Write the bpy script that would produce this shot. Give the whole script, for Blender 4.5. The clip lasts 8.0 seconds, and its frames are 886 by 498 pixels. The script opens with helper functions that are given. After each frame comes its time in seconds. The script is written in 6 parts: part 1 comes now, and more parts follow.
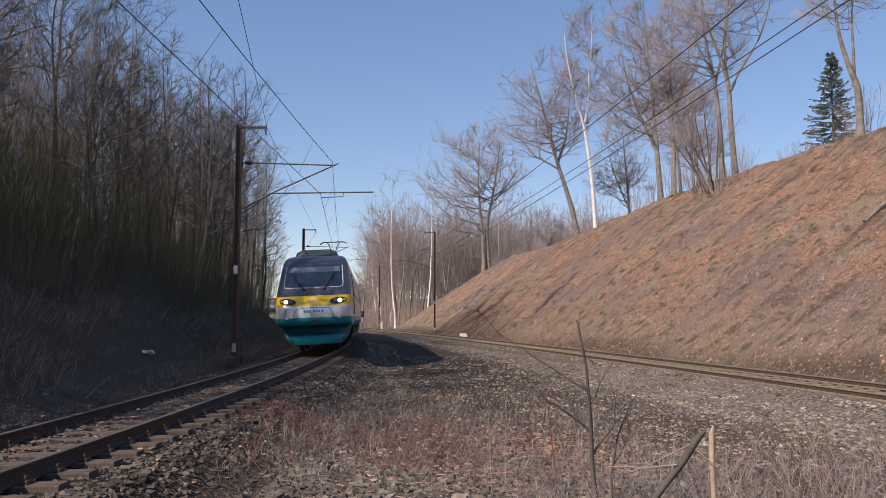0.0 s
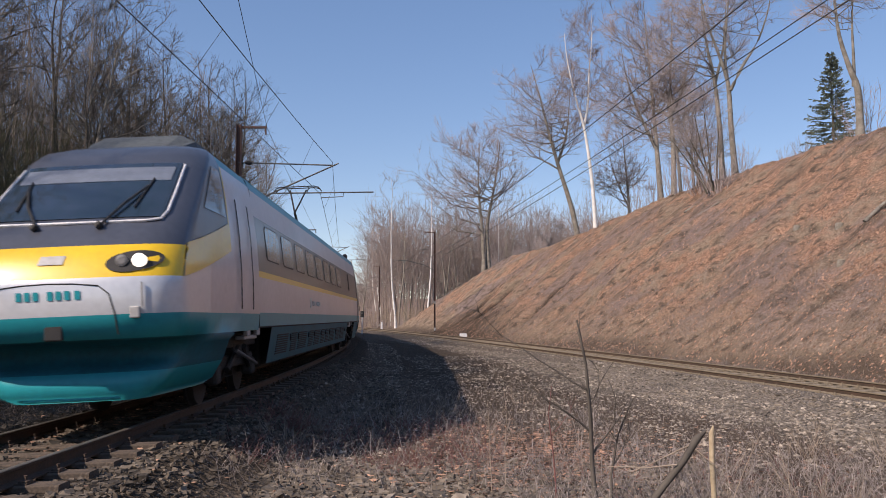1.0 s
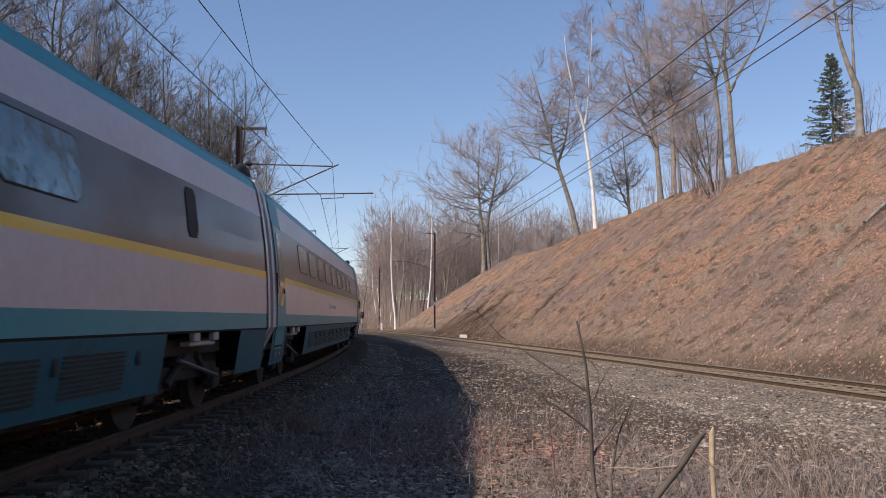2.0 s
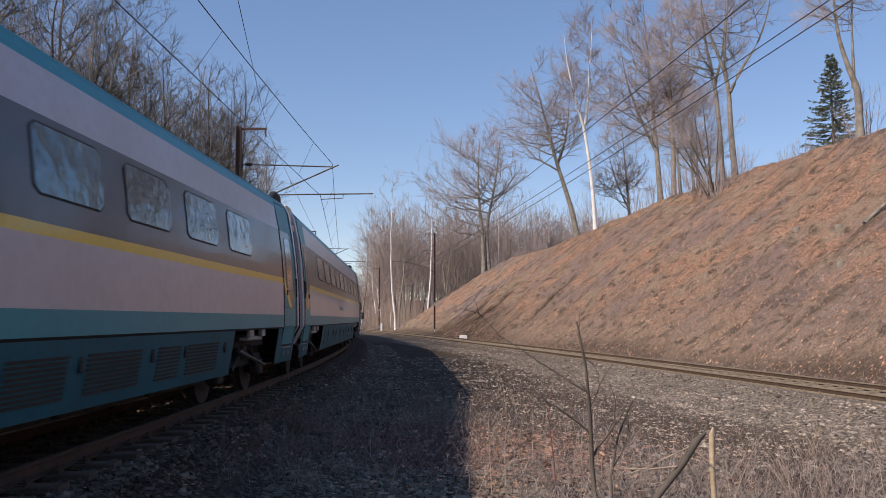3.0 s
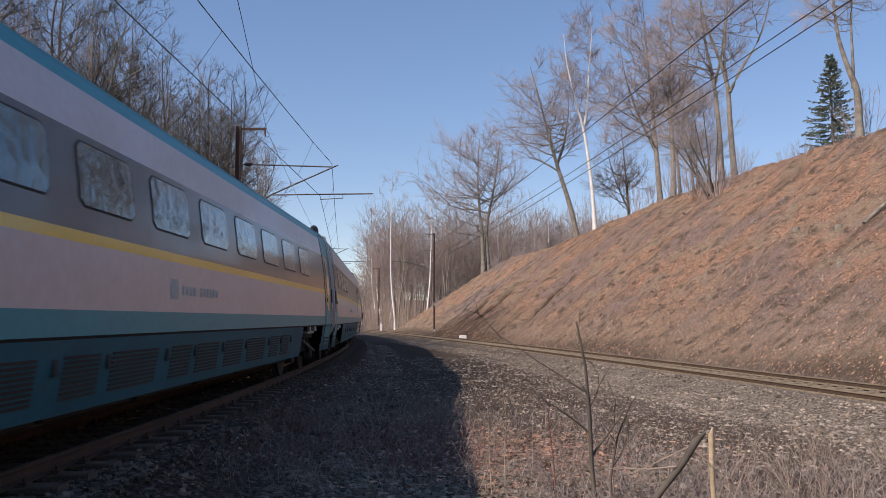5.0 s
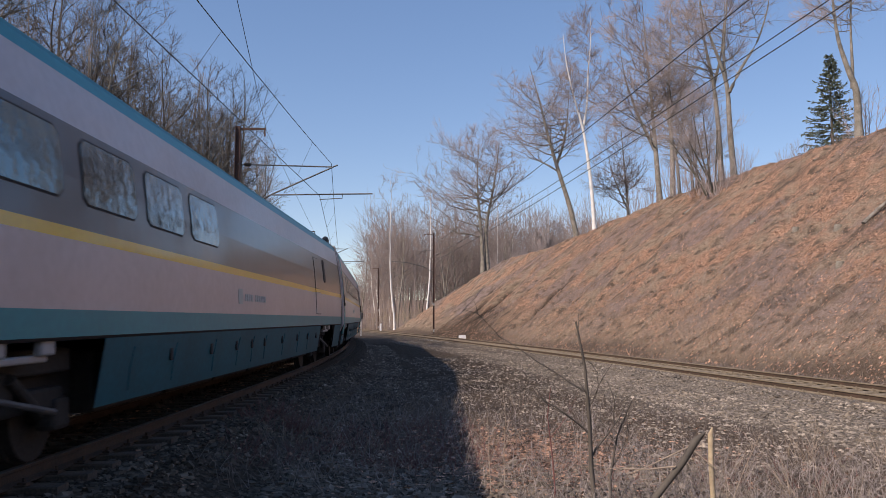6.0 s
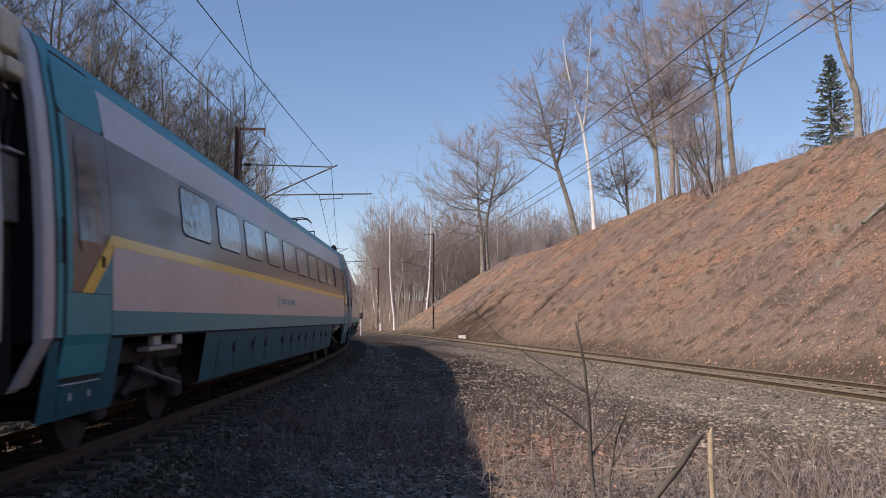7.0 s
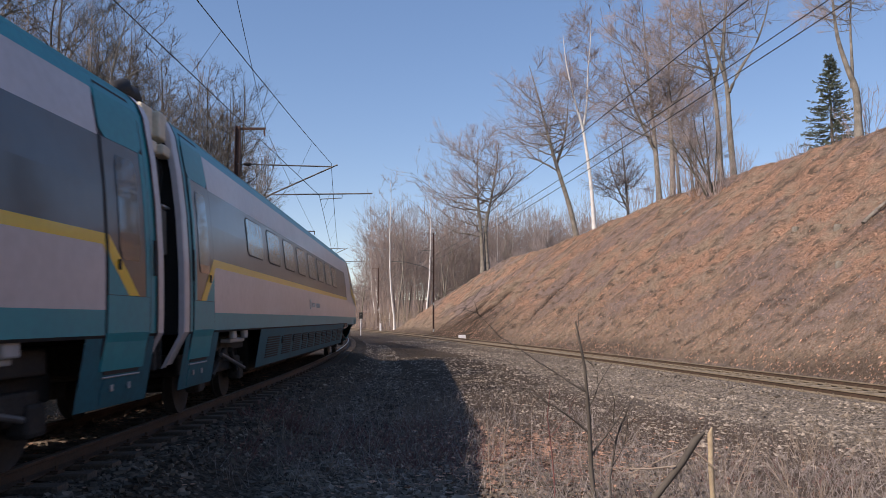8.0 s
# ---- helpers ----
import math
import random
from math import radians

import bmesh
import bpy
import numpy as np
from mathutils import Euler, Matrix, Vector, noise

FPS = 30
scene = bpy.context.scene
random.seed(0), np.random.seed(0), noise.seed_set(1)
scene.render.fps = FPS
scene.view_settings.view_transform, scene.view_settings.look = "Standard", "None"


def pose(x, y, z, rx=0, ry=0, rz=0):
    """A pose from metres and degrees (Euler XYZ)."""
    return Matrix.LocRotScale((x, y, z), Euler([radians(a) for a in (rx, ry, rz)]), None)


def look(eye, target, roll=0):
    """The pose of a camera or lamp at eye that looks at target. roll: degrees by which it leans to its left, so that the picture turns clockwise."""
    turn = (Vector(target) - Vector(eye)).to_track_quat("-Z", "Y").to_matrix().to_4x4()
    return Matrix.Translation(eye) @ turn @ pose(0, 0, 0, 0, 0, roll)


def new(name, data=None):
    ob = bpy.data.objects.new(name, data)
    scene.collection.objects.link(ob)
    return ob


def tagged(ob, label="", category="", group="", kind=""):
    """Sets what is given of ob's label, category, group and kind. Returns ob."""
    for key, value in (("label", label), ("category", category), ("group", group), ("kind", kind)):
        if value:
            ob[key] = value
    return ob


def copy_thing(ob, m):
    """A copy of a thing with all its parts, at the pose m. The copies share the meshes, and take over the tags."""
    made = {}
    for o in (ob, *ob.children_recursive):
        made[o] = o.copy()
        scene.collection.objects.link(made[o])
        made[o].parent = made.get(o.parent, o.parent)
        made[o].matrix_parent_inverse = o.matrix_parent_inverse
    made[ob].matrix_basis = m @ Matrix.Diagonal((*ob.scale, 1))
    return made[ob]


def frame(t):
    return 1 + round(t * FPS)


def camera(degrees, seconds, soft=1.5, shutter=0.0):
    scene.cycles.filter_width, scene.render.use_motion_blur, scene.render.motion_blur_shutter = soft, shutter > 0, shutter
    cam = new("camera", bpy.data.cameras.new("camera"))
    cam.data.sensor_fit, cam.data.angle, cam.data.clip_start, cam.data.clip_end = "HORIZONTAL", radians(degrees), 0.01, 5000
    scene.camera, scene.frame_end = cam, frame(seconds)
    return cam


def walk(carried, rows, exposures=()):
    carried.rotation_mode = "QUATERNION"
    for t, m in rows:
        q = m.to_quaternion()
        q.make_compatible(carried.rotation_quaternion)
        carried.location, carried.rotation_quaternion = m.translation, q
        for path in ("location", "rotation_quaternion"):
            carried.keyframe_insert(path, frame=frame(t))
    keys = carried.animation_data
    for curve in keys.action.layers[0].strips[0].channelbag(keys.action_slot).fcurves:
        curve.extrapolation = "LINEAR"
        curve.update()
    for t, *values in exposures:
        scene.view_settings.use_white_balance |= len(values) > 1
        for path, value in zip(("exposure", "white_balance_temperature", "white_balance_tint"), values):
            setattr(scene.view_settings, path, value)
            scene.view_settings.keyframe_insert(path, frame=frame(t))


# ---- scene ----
cam = camera(56.73, 8.0, soft=0.55, shutter=0.1)
EYE = (0.0, 0.0, 1.427)
TILT = 4.774            # degrees above level at the start
walk(cam, [(t, pose(*EYE, 90 + TILT + up, 0, -right)) for t, up, right in (
    (0.0, 0.0, 0.0), (1.0, 0.0, 0.0), (1.5, 0.035, 0.0), (3.0, 0.108, 0.010), (3.5, 0.112, 0.015), (4.0, 0.116, 0.03),
    (4.5, 0.112, 0.03), (6.0, 0.118, 0.07), (6.5, 0.118, 0.08), (7.0, 0.118, 0.085), (7.5, 0.10, 0.10), (8.0, 0.10, 0.085))],
     exposures=[(0.0, 0.0, 7000, 20), (8.0, 0.0, 7000, 20)])

# ---------- light ----------
world = bpy.data.worlds.new("world")
scene.world = world
world.use_nodes = True
wn = world.node_tree.nodes
sky = wn.new("ShaderNodeTexSky")
sky.sky_type, sky.sun_disc = "NISHITA", False
TO_SUN = Vector((-0.95, -0.80, 1.0)).normalized()
sky.sun_elevation = math.asin(TO_SUN.z)
sky.sun_rotation = math.atan2(TO_SUN.x, TO_SUN.y)
sky.air_density, sky.dust_density, sky.ozone_density = 0.9, 0.1, 3.5
rich = wn.new("ShaderNodeHueSaturation")
rich.inputs["Hue"].default_value, rich.inputs["Saturation"].default_value, rich.inputs["Value"].default_value = 0.505, 1.30, 1.62
even = wn.new("ShaderNodeGamma")          # flattens the sky's gradient between top and horizon
even.inputs["Gamma"].default_value = 0.68
world.node_tree.links.new(sky.outputs[0], even.inputs["Color"])
world.node_tree.links.new(even.outputs[0], rich.inputs["Color"])
world.node_tree.links.new(rich.outputs[0], wn["Background"].inputs[0])
wn["Background"].inputs[1].default_value = 0.15
sun = new("sun", bpy.data.lights.new("sun", "SUN"))
sun.data.energy, sun.data.angle, sun.data.color = 5.0, radians(0.53), (1.0, 0.92, 0.82)
sun.matrix_world = look(TO_SUN * 60, (0, 0, 0))


# ---------- materials ----------
def mat(name, colour, rough=0.6, metal=0.0, second=None, scale=8.0, fine=60.0, mix=0.5, bump=0.0, coat=0.0, island=0.0, spec=0.5):
    m = bpy.data.materials.new(name)
    m.use_nodes = True
    nt = m.node_tree
    b = nt.nodes["Principled BSDF"]
    b.inputs["Roughness"].default_value, b.inputs["Metallic"].default_value = rough, metal
    b.inputs["Coat Weight"].default_value, b.inputs["Coat Roughness"].default_value = coat, 0.06
    b.inputs["Specular IOR Level"].default_value = spec
    second = second or tuple(c * 0.72 for c in colour)
    tc = nt.nodes.new("ShaderNodeTexCoord")
    n1, n2 = nt.nodes.new("ShaderNodeTexNoise"), nt.nodes.new("ShaderNodeTexNoise")
    for n, s in ((n1, scale), (n2, fine)):
        n.inputs["Scale"].default_value, n.inputs["Detail"].default_value = s, 5
        nt.links.new(tc.outputs["Object"], n.inputs["Vector"])
    add = nt.nodes.new("ShaderNodeMath")
    add.operation = "ADD"
    nt.links.new(n1.outputs["Fac"], add.inputs[0])
    nt.links.new(n2.outputs["Fac"], add.inputs[1])
    ramp = nt.nodes.new("ShaderNodeMapRange")
    ramp.inputs["From Min"].default_value, ramp.inputs["From Max"].default_value = 0.75, 1.25
    ramp.inputs["To Max"].default_value = mix * 2
    nt.links.new(add.outputs[0], ramp.inputs["Value"])
    mx = nt.nodes.new("ShaderNodeMix")
    mx.data_type = "RGBA"
    mx.inputs["A"].default_value, mx.inputs["B"].default_value = (*colour, 1), (*second, 1)
    nt.links.new(ramp.outputs[0], mx.inputs["Factor"])
    out = mx.outputs["Result"]
    if island:
        geo, hsv = nt.nodes.new("ShaderNodeNewGeometry"), nt.nodes.new("ShaderNodeHueSaturation")
        mr = nt.nodes.new("ShaderNodeMapRange")
        mr.inputs["To Min"].default_value, mr.inputs["To Max"].default_value = 1 - island, 1 + island
        nt.links.new(geo.outputs["Random Per Island"], mr.inputs["Value"])
        nt.links.new(mr.outputs[0], hsv.inputs["Value"])
        nt.links.new(out, hsv.inputs["Color"])
        out = hsv.outputs[0]
    nt.links.new(out, b.inputs["Base Color"])
    if bump:
        bp = nt.nodes.new("ShaderNodeBump")
        bp.inputs["Strength"].default_value, bp.inputs["Distance"].default_value = bump, 0.03
        nt.links.new(n2.outputs["Fac"], bp.inputs["Height"])
        nt.links.new(bp.outputs[0], b.inputs["Normal"])
    return m


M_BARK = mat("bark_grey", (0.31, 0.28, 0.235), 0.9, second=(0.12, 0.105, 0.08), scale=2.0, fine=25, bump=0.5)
# dark bark; on the near bank its colour also holds the shade
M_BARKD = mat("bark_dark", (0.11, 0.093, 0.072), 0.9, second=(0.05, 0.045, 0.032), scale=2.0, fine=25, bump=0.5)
M_LIMB = mat("limb_grey", (0.27, 0.235, 0.20), 0.9, second=(0.10, 0.088, 0.072), scale=2.0, fine=25)
M_BIRCH = mat("bark_birch", (0.80, 0.78, 0.74), 0.7, second=(0.25, 0.23, 0.21), scale=1.5, fine=9, mix=0.22, bump=0.3)
M_WEED = mat("dead_weed_grey", (0.36, 0.31, 0.28), 0.85, second=(0.15, 0.125, 0.11), scale=1.5, fine=12, island=0.3)
M_TWIG = mat("twigs_grey", (0.43, 0.36, 0.34), 0.85, second=(0.28, 0.23, 0.215), scale=0.6, fine=6)
M_TWIGR = mat("twigs_reddish", (0.34, 0.275, 0.245), 0.85, second=(0.20, 0.158, 0.14), scale=0.6, fine=6)
# dark twigs; for the near bank's wood, shade is put into this colour
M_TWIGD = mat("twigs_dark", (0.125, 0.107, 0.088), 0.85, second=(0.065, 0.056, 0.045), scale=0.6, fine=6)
M_TWIGM = mat("twigs_brown_grey", (0.22, 0.185, 0.155), 0.85, second=(0.12, 0.10, 0.082), scale=0.6, fine=6)
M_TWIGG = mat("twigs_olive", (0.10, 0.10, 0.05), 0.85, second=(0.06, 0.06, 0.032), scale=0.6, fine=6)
M_NEEDLE = mat("spruce_needles", (0.155, 0.18, 0.125), 0.8, second=(0.075, 0.095, 0.062), scale=2, fine=20, island=0.3)
M_STONE = mat("ballast_stone", (0.155, 0.125, 0.094), 0.92, second=(0.05, 0.04, 0.03), scale=0.9, fine=12, bump=0.4, island=0.45)
M_GRAVEL = mat("gravel_pale", (0.37, 0.315, 0.25), 0.92, second=(0.14, 0.118, 0.095), scale=0.9, fine=12, bump=0.4, island=0.45)
M_MIDSTONE = mat("stone_grey_brown", (0.235, 0.195, 0.152), 0.92, second=(0.085, 0.07, 0.055), scale=0.9, fine=12, bump=0.4, island=0.5)
M_LEAF = mat("fallen_leaf", (0.45, 0.262, 0.168), 0.8, second=(0.20, 0.115, 0.078), scale=0.8, fine=10, island=0.65)
M_STRAW = mat("dry_grass", (0.37, 0.295, 0.225), 0.85, second=(0.20, 0.155, 0.115), scale=0.7, fine=8, island=0.35)
M_BRAMBLE = mat("bramble_stem", (0.23, 0.095, 0.085), 0.8, second=(0.12, 0.06, 0.05), scale=0.8, fine=8, island=0.35)
M_RAIL = mat("rail_rust", (0.10, 0.062, 0.042), 0.75, 0.2, second=(0.055, 0.04, 0.03), scale=3, fine=40, bump=0.2)
M_RAILTOP = mat("rail_head_steel", (0.28, 0.25, 0.22), 0.5, 0.7, second=(0.18, 0.155, 0.13), scale=3, fine=60)
M_RAILTAN = mat("rail_dusty_rust", (0.235, 0.19, 0.13), 0.85, second=(0.15, 0.12, 0.083), scale=2, fine=30, bump=0.2)
M_SLEEPTAN = mat("sleeper_dusty", (0.30, 0.245, 0.175), 0.92, second=(0.17, 0.138, 0.098), scale=3, fine=40, bump=0.4)
M_SLEEPER = mat("sleeper_concrete", (0.15, 0.11, 0.08), 0.92, second=(0.065, 0.05, 0.038), scale=3, fine=40, bump=0.4)
M_POLE = mat("mast_rust", (0.15, 0.075, 0.055), 0.8, 0.1, second=(0.08, 0.055, 0.045), scale=2.5, fine=30, bump=0.25)
M_STEEL = mat("galvanised_steel", (0.16, 0.16, 0.16), 0.6, 0.4, second=(0.09, 0.09, 0.09), scale=5, fine=50)
M_WIRE = mat("wire_copper", (0.06, 0.065, 0.065), 0.55, 0.5)
M_WHITE = mat("paint_light_grey", (0.58, 0.53, 0.525), 0.34, second=(0.50, 0.455, 0.445), scale=0.6, fine=9, coat=0.35)
M_SILVER = mat("paint_silver", (0.66, 0.68, 0.70), 0.28, 0.15, second=(0.58, 0.60, 0.62), scale=0.8, fine=12, coat=0.6)
M_TEAL = mat("paint_teal", (0.008, 0.30, 0.345), 0.40, second=(0.008, 0.25, 0.29), scale=0.7, fine=10, coat=0.08, spec=0.3)
M_TEALROOF = mat("roof_edge_teal", (0.008, 0.23, 0.27), 0.5, second=(0.008, 0.18, 0.215), scale=0.7, fine=10, spec=0.2)
M_PALETEAL = mat("faded_teal_lettering", (0.34, 0.45, 0.46), 0.4, second=(0.30, 0.40, 0.41), scale=2, fine=12)
M_BLIND = mat("sun_blind", (0.17, 0.20, 0.25), 0.5)
M_TEALD = mat("skirt_teal_dark", (0.007, 0.135, 0.18), 0.55, second=(0.010, 0.095, 0.125), scale=1.2, fine=14, coat=0.0, spec=0.3)
M_YELLOW = mat("paint_yellow", (0.85, 0.55, 0.015), 0.32, second=(0.78, 0.48, 0.015), scale=0.8, fine=12, coat=0.5)
M_BAND = mat("window_band_grey", (0.042, 0.042, 0.047), 0.30, second=(0.026, 0.026, 0.03), scale=0.45, fine=4, coat=0.5)
M_CABGREY = mat("paint_slate_grey", (0.065, 0.072, 0.092), 0.4, second=(0.05, 0.056, 0.072), scale=0.8, fine=10, coat=0.4)
M_ROOF = mat("roof_grey", (0.09, 0.105, 0.11), 0.7, second=(0.055, 0.065, 0.07), scale=1.0, fine=14)
M_GLASS = mat("tinted_glass", (0.12, 0.215, 0.235), 0.04, 0.45, second=(0.035, 0.07, 0.08), scale=0.7, fine=5, coat=0.65, spec=0.5)
def wavy(m, scale, strength):
    """Gives a pane the slight waviness that breaks up what it mirrors."""
    nt = m.node_tree
    tc, n, bp = nt.nodes.new("ShaderNodeTexCoord"), nt.nodes.new("ShaderNodeTexNoise"), nt.nodes.new("ShaderNodeBump")
    n.inputs["Scale"].default_value, n.inputs["Detail"].default_value = scale, 2
    bp.inputs["Strength"].default_value, bp.inputs["Distance"].default_value = strength, 0.02
    nt.links.new(tc.outputs["Object"], n.inputs["Vector"])
    nt.links.new(n.outputs["Fac"], bp.inputs["Height"])
    nt.links.new(bp.outputs[0], nt.nodes["Principled BSDF"].inputs["Normal"])
    nt.links.new(bp.outputs[0], nt.nodes["Principled BSDF"].inputs["Coat Normal"])


wavy(M_GLASS, 4.0, 0.5)
M_SHIELD = mat("windscreen_glass", (0.035, 0.05, 0.075), 0.04, 0.1, second=(0.02, 0.035, 0.045), scale=0.7, fine=5, coat=0.6, spec=0.6)
M_RUBBER = mat("black_rubber", (0.015, 0.015, 0.016), 0.7, second=(0.025, 0.024, 0.023), scale=3, fine=40)
M_BELLOWS = mat("dusty_bellows", (0.075, 0.064, 0.055), 0.85, second=(0.035, 0.03, 0.027), scale=2.5, fine=25, bump=0.2)
M_UNDER = mat("underframe_dirt", (0.045, 0.04, 0.035), 0.8, second=(0.025, 0.022, 0.02), scale=2, fine=25, bump=0.3)
M_TRIM = mat("trim_light_grey", (0.42, 0.42, 0.42), 0.45, second=(0.33, 0.32, 0.31), scale=1, fine=12)
M_TRAY = mat("junction_box_grey", (0.20, 0.195, 0.17), 0.7, second=(0.11, 0.105, 0.092), scale=3, fine=25)
M_CREAM = mat("cream_box", (0.78, 0.70, 0.54), 0.6, second=(0.62, 0.54, 0.40), scale=2, fine=20)
M_STRIP = mat("white_strip", (0.8, 0.8, 0.8), 0.4)
M_WOODPALE = mat("peeled_wood", (0.50, 0.40, 0.26), 0.8, second=(0.36, 0.28, 0.18), scale=4, fine=40, bump=0.3)
M_LAMP = bpy.data.materials.new("headlamp_glow")
M_LAMP.use_nodes = True
M_LAMP.node_tree.nodes["Principled BSDF"].inputs["Emission Color"].default_value = (1.0, 0.95, 0.82, 1)
M_LAMP.node_tree.nodes["Principled BSDF"].inputs["Emission Strength"].default_value = 1.6


PHI_SLOPE = 0.153


def ground_material():
    """Earth, litter and gravel, weighed by what lies where (the sheet's own layers), with some shade painted in."""
    m = bpy.data.materials.new("cutting_ground")
    m.use_nodes = True
    nt = m.node_tree
    b = nt.nodes["Principled BSDF"]
    b.inputs["Roughness"].default_value = 0.95
    b.inputs["Specular IOR Level"].default_value = 0.15
    tc = nt.nodes.new("ShaderNodeTexCoord")

    def noise_of(scale, detail=6):
        n = nt.nodes.new("ShaderNodeTexNoise")
        n.inputs["Scale"].default_value, n.inputs["Detail"].default_value = scale, detail
        nt.links.new(tc.outputs["Object"], n.inputs["Vector"])
        return n.outputs["Fac"]

    def blend(f, a, c, lo=0.0, hi=1.0):
        r = nt.nodes.new("ShaderNodeMapRange")
        r.inputs["From Min"].default_value, r.inputs["From Max"].default_value = lo, hi
        nt.links.new(f, r.inputs["Value"])
        x = nt.nodes.new("ShaderNodeMix")
        x.data_type = "RGBA"
        nt.links.new(r.outputs[0], x.inputs["Factor"])
        for k, v in (("A", a), ("B", c)):
            if isinstance(v, tuple):
                x.inputs[k].default_value = (*v, 1)
            else:
                nt.links.new(v, x.inputs[k])
        return x.outputs["Result"]

    def layer(name):
        a = nt.nodes.new("ShaderNodeAttribute")
        a.attribute_name = name
        return a.outputs["Fac"]

    fine, mid, big = noise_of(30), noise_of(6), noise_of(0.45)
    vor = nt.nodes.new("ShaderNodeTexVoronoi")
    vor.inputs["Scale"].default_value = 18
    nt.links.new(tc.outputs["Object"], vor.inputs["Vector"])
    earth = blend(fine, (0.062, 0.046, 0.034), (0.175, 0.132, 0.098), 0.35, 0.65)
    vleaf = nt.nodes.new("ShaderNodeTexVoronoi")
    vleaf.inputs["Scale"].default_value = 12.0
    nt.links.new(tc.outputs["Object"], vleaf.inputs["Vector"])
    litter = blend(vleaf.outputs["Color"], (0.11, 0.062, 0.042), (0.54, 0.325, 0.215), 0.05, 0.85)
    drygrass = blend(noise_of(11), (0.14, 0.102, 0.072), (0.45, 0.345, 0.25), 0.32, 0.68)
    gravel = blend(vor.outputs["Color"], (0.06, 0.047, 0.036), (0.19, 0.152, 0.118), 0.1, 0.9)
    dark = blend(fine, (0.055, 0.044, 0.032), (0.175, 0.138, 0.102), 0.35, 0.65)
    turn = nt.nodes.new("ShaderNodeMapping")       # runs and rills down the slope
    turn.inputs["Rotation"].default_value = (0, 0, -PHI_SLOPE)
    turn.inputs["Scale"].default_value = (0.12, 0.9, 0.12)
    nt.links.new(tc.outputs["Object"], turn.inputs["Vector"])
    rill = nt.nodes.new("ShaderNodeTexNoise")
    rill.inputs["Scale"].default_value, rill.inputs["Detail"].default_value = 1.0, 7
    nt.links.new(turn.outputs[0], rill.inputs["Vector"])
    bramble = blend(noise_of(14), (0.13, 0.094, 0.080), (0.36, 0.275, 0.235), 0.34, 0.66)
    bank = blend(big, litter, drygrass, 0.44, 0.58)
    bank = blend(noise_of(0.17), bank, bramble, 0.48, 0.56)
    xyz = nt.nodes.new("ShaderNodeSeparateXYZ")
    nt.links.new(tc.outputs["Object"], xyz.inputs[0])
    high = nt.nodes.new("ShaderNodeMath")                 # weeds thin out up the slope
    high.operation = "MULTIPLY_ADD"
    nt.links.new(big, high.inputs[0])
    high.inputs[1].default_value = 5.0
    nt.links.new(xyz.outputs["Z"], high.inputs[2])
    bank = blend(high.outputs[0], drygrass, bank, 2.2, 5.2)
    bank = blend(rill.outputs["Fac"], bank, earth, 0.54, 0.72)
    bank = blend(noise_of(1.6), earth, bank, 0.33, 0.50)
    col = blend(layer("bank"), earth, bank)
    # dark gully soil and tree shade, both put into the slope's colour
    col = blend(layer("soil_shade"), col, blend(fine, (0.024, 0.018, 0.013), (0.085, 0.062, 0.045), 0.35, 0.65))
    col = blend(layer("thatch_shade"), col, blend(noise_of(9), (0.030, 0.023, 0.016), (0.135, 0.102, 0.074), 0.36, 0.68))
    col = blend(layer("wood"), col, dark)
    col = blend(layer("gravel"), col, gravel)
    col = blend(layer("soot_shade"), col, blend(vor.outputs["Color"], (0.024, 0.019, 0.013), (0.085, 0.067, 0.049), 0.1, 0.9))
    col = blend(layer("clean"), col, blend(vor.outputs["Color"], (0.10, 0.084, 0.066), (0.36, 0.305, 0.245), 0.1, 0.9))
    nt.links.new(col, b.inputs["Base Color"])
    bp = nt.nodes.new("ShaderNodeBump")
    bp.inputs["Strength"].default_value, bp.inputs["Distance"].default_value = 1.0, 0.07
    rough = nt.nodes.new("ShaderNodeMath")
    rough.operation = "ADD"
    nt.links.new(fine, rough.inputs[0])
    nt.links.new(vleaf.outputs["Distance"], rough.inputs[1])
    nt.links.new(rough.outputs[0], bp.inputs["Height"])
    nt.links.new(bp.outputs[0], b.inputs["Normal"])
    return m


M_GROUND = ground_material()

# ---------- the two curved lines ----------
R1, PHI1 = 367.6, -0.02896
P1 = np.array((-4.908, 4.0))
C1 = P1 - R1 * np.array((math.cos(PHI1), math.sin(PHI1)))
R2, PHI2 = 1250.0, 0.1528
P2 = np.array((12.066, 8.0))
C2 = P2 - R2 * np.array((math.cos(PHI2), math.sin(PHI2)))
Z2 = -0.218            # rail level of the second line; the first is at 0


def on_line(line, s, off=0.0):
    """Plan position and heading (radians, left of +y) at s metres along a line, off metres to its right."""
    c, r, a0 = (C1, R1, PHI1) if line == 1 else (C2, R2, PHI2)
    a = a0 + s / r
    return c[0] + (r + off) * math.cos(a), c[1] + (r + off) * math.sin(a), a


def off_line(line, x, y):
    """Distance along a line and to the right of it, for arrays."""
    c, r, a0 = (C1, R1, PHI1) if line == 1 else (C2, R2, PHI2)
    dx, dy = x - c[0], y - c[1]
    return (np.arctan2(dy, dx) - a0) * r, np.hypot(dx, dy) - r


def wob(x, y):
    """Gentle unevenness of the ground."""
    return (np.sin(x * 0.9 + 1.3 * np.sin(y * 0.37)) * np.sin(y * 0.7 + np.sin(x * 0.5)) * 0.5
            + np.sin(x * 2.3 + y * 1.1) * np.sin(y * 2.9 - x * 0.8) * 0.25 + np.sin(x * 0.21 + y * 0.17))


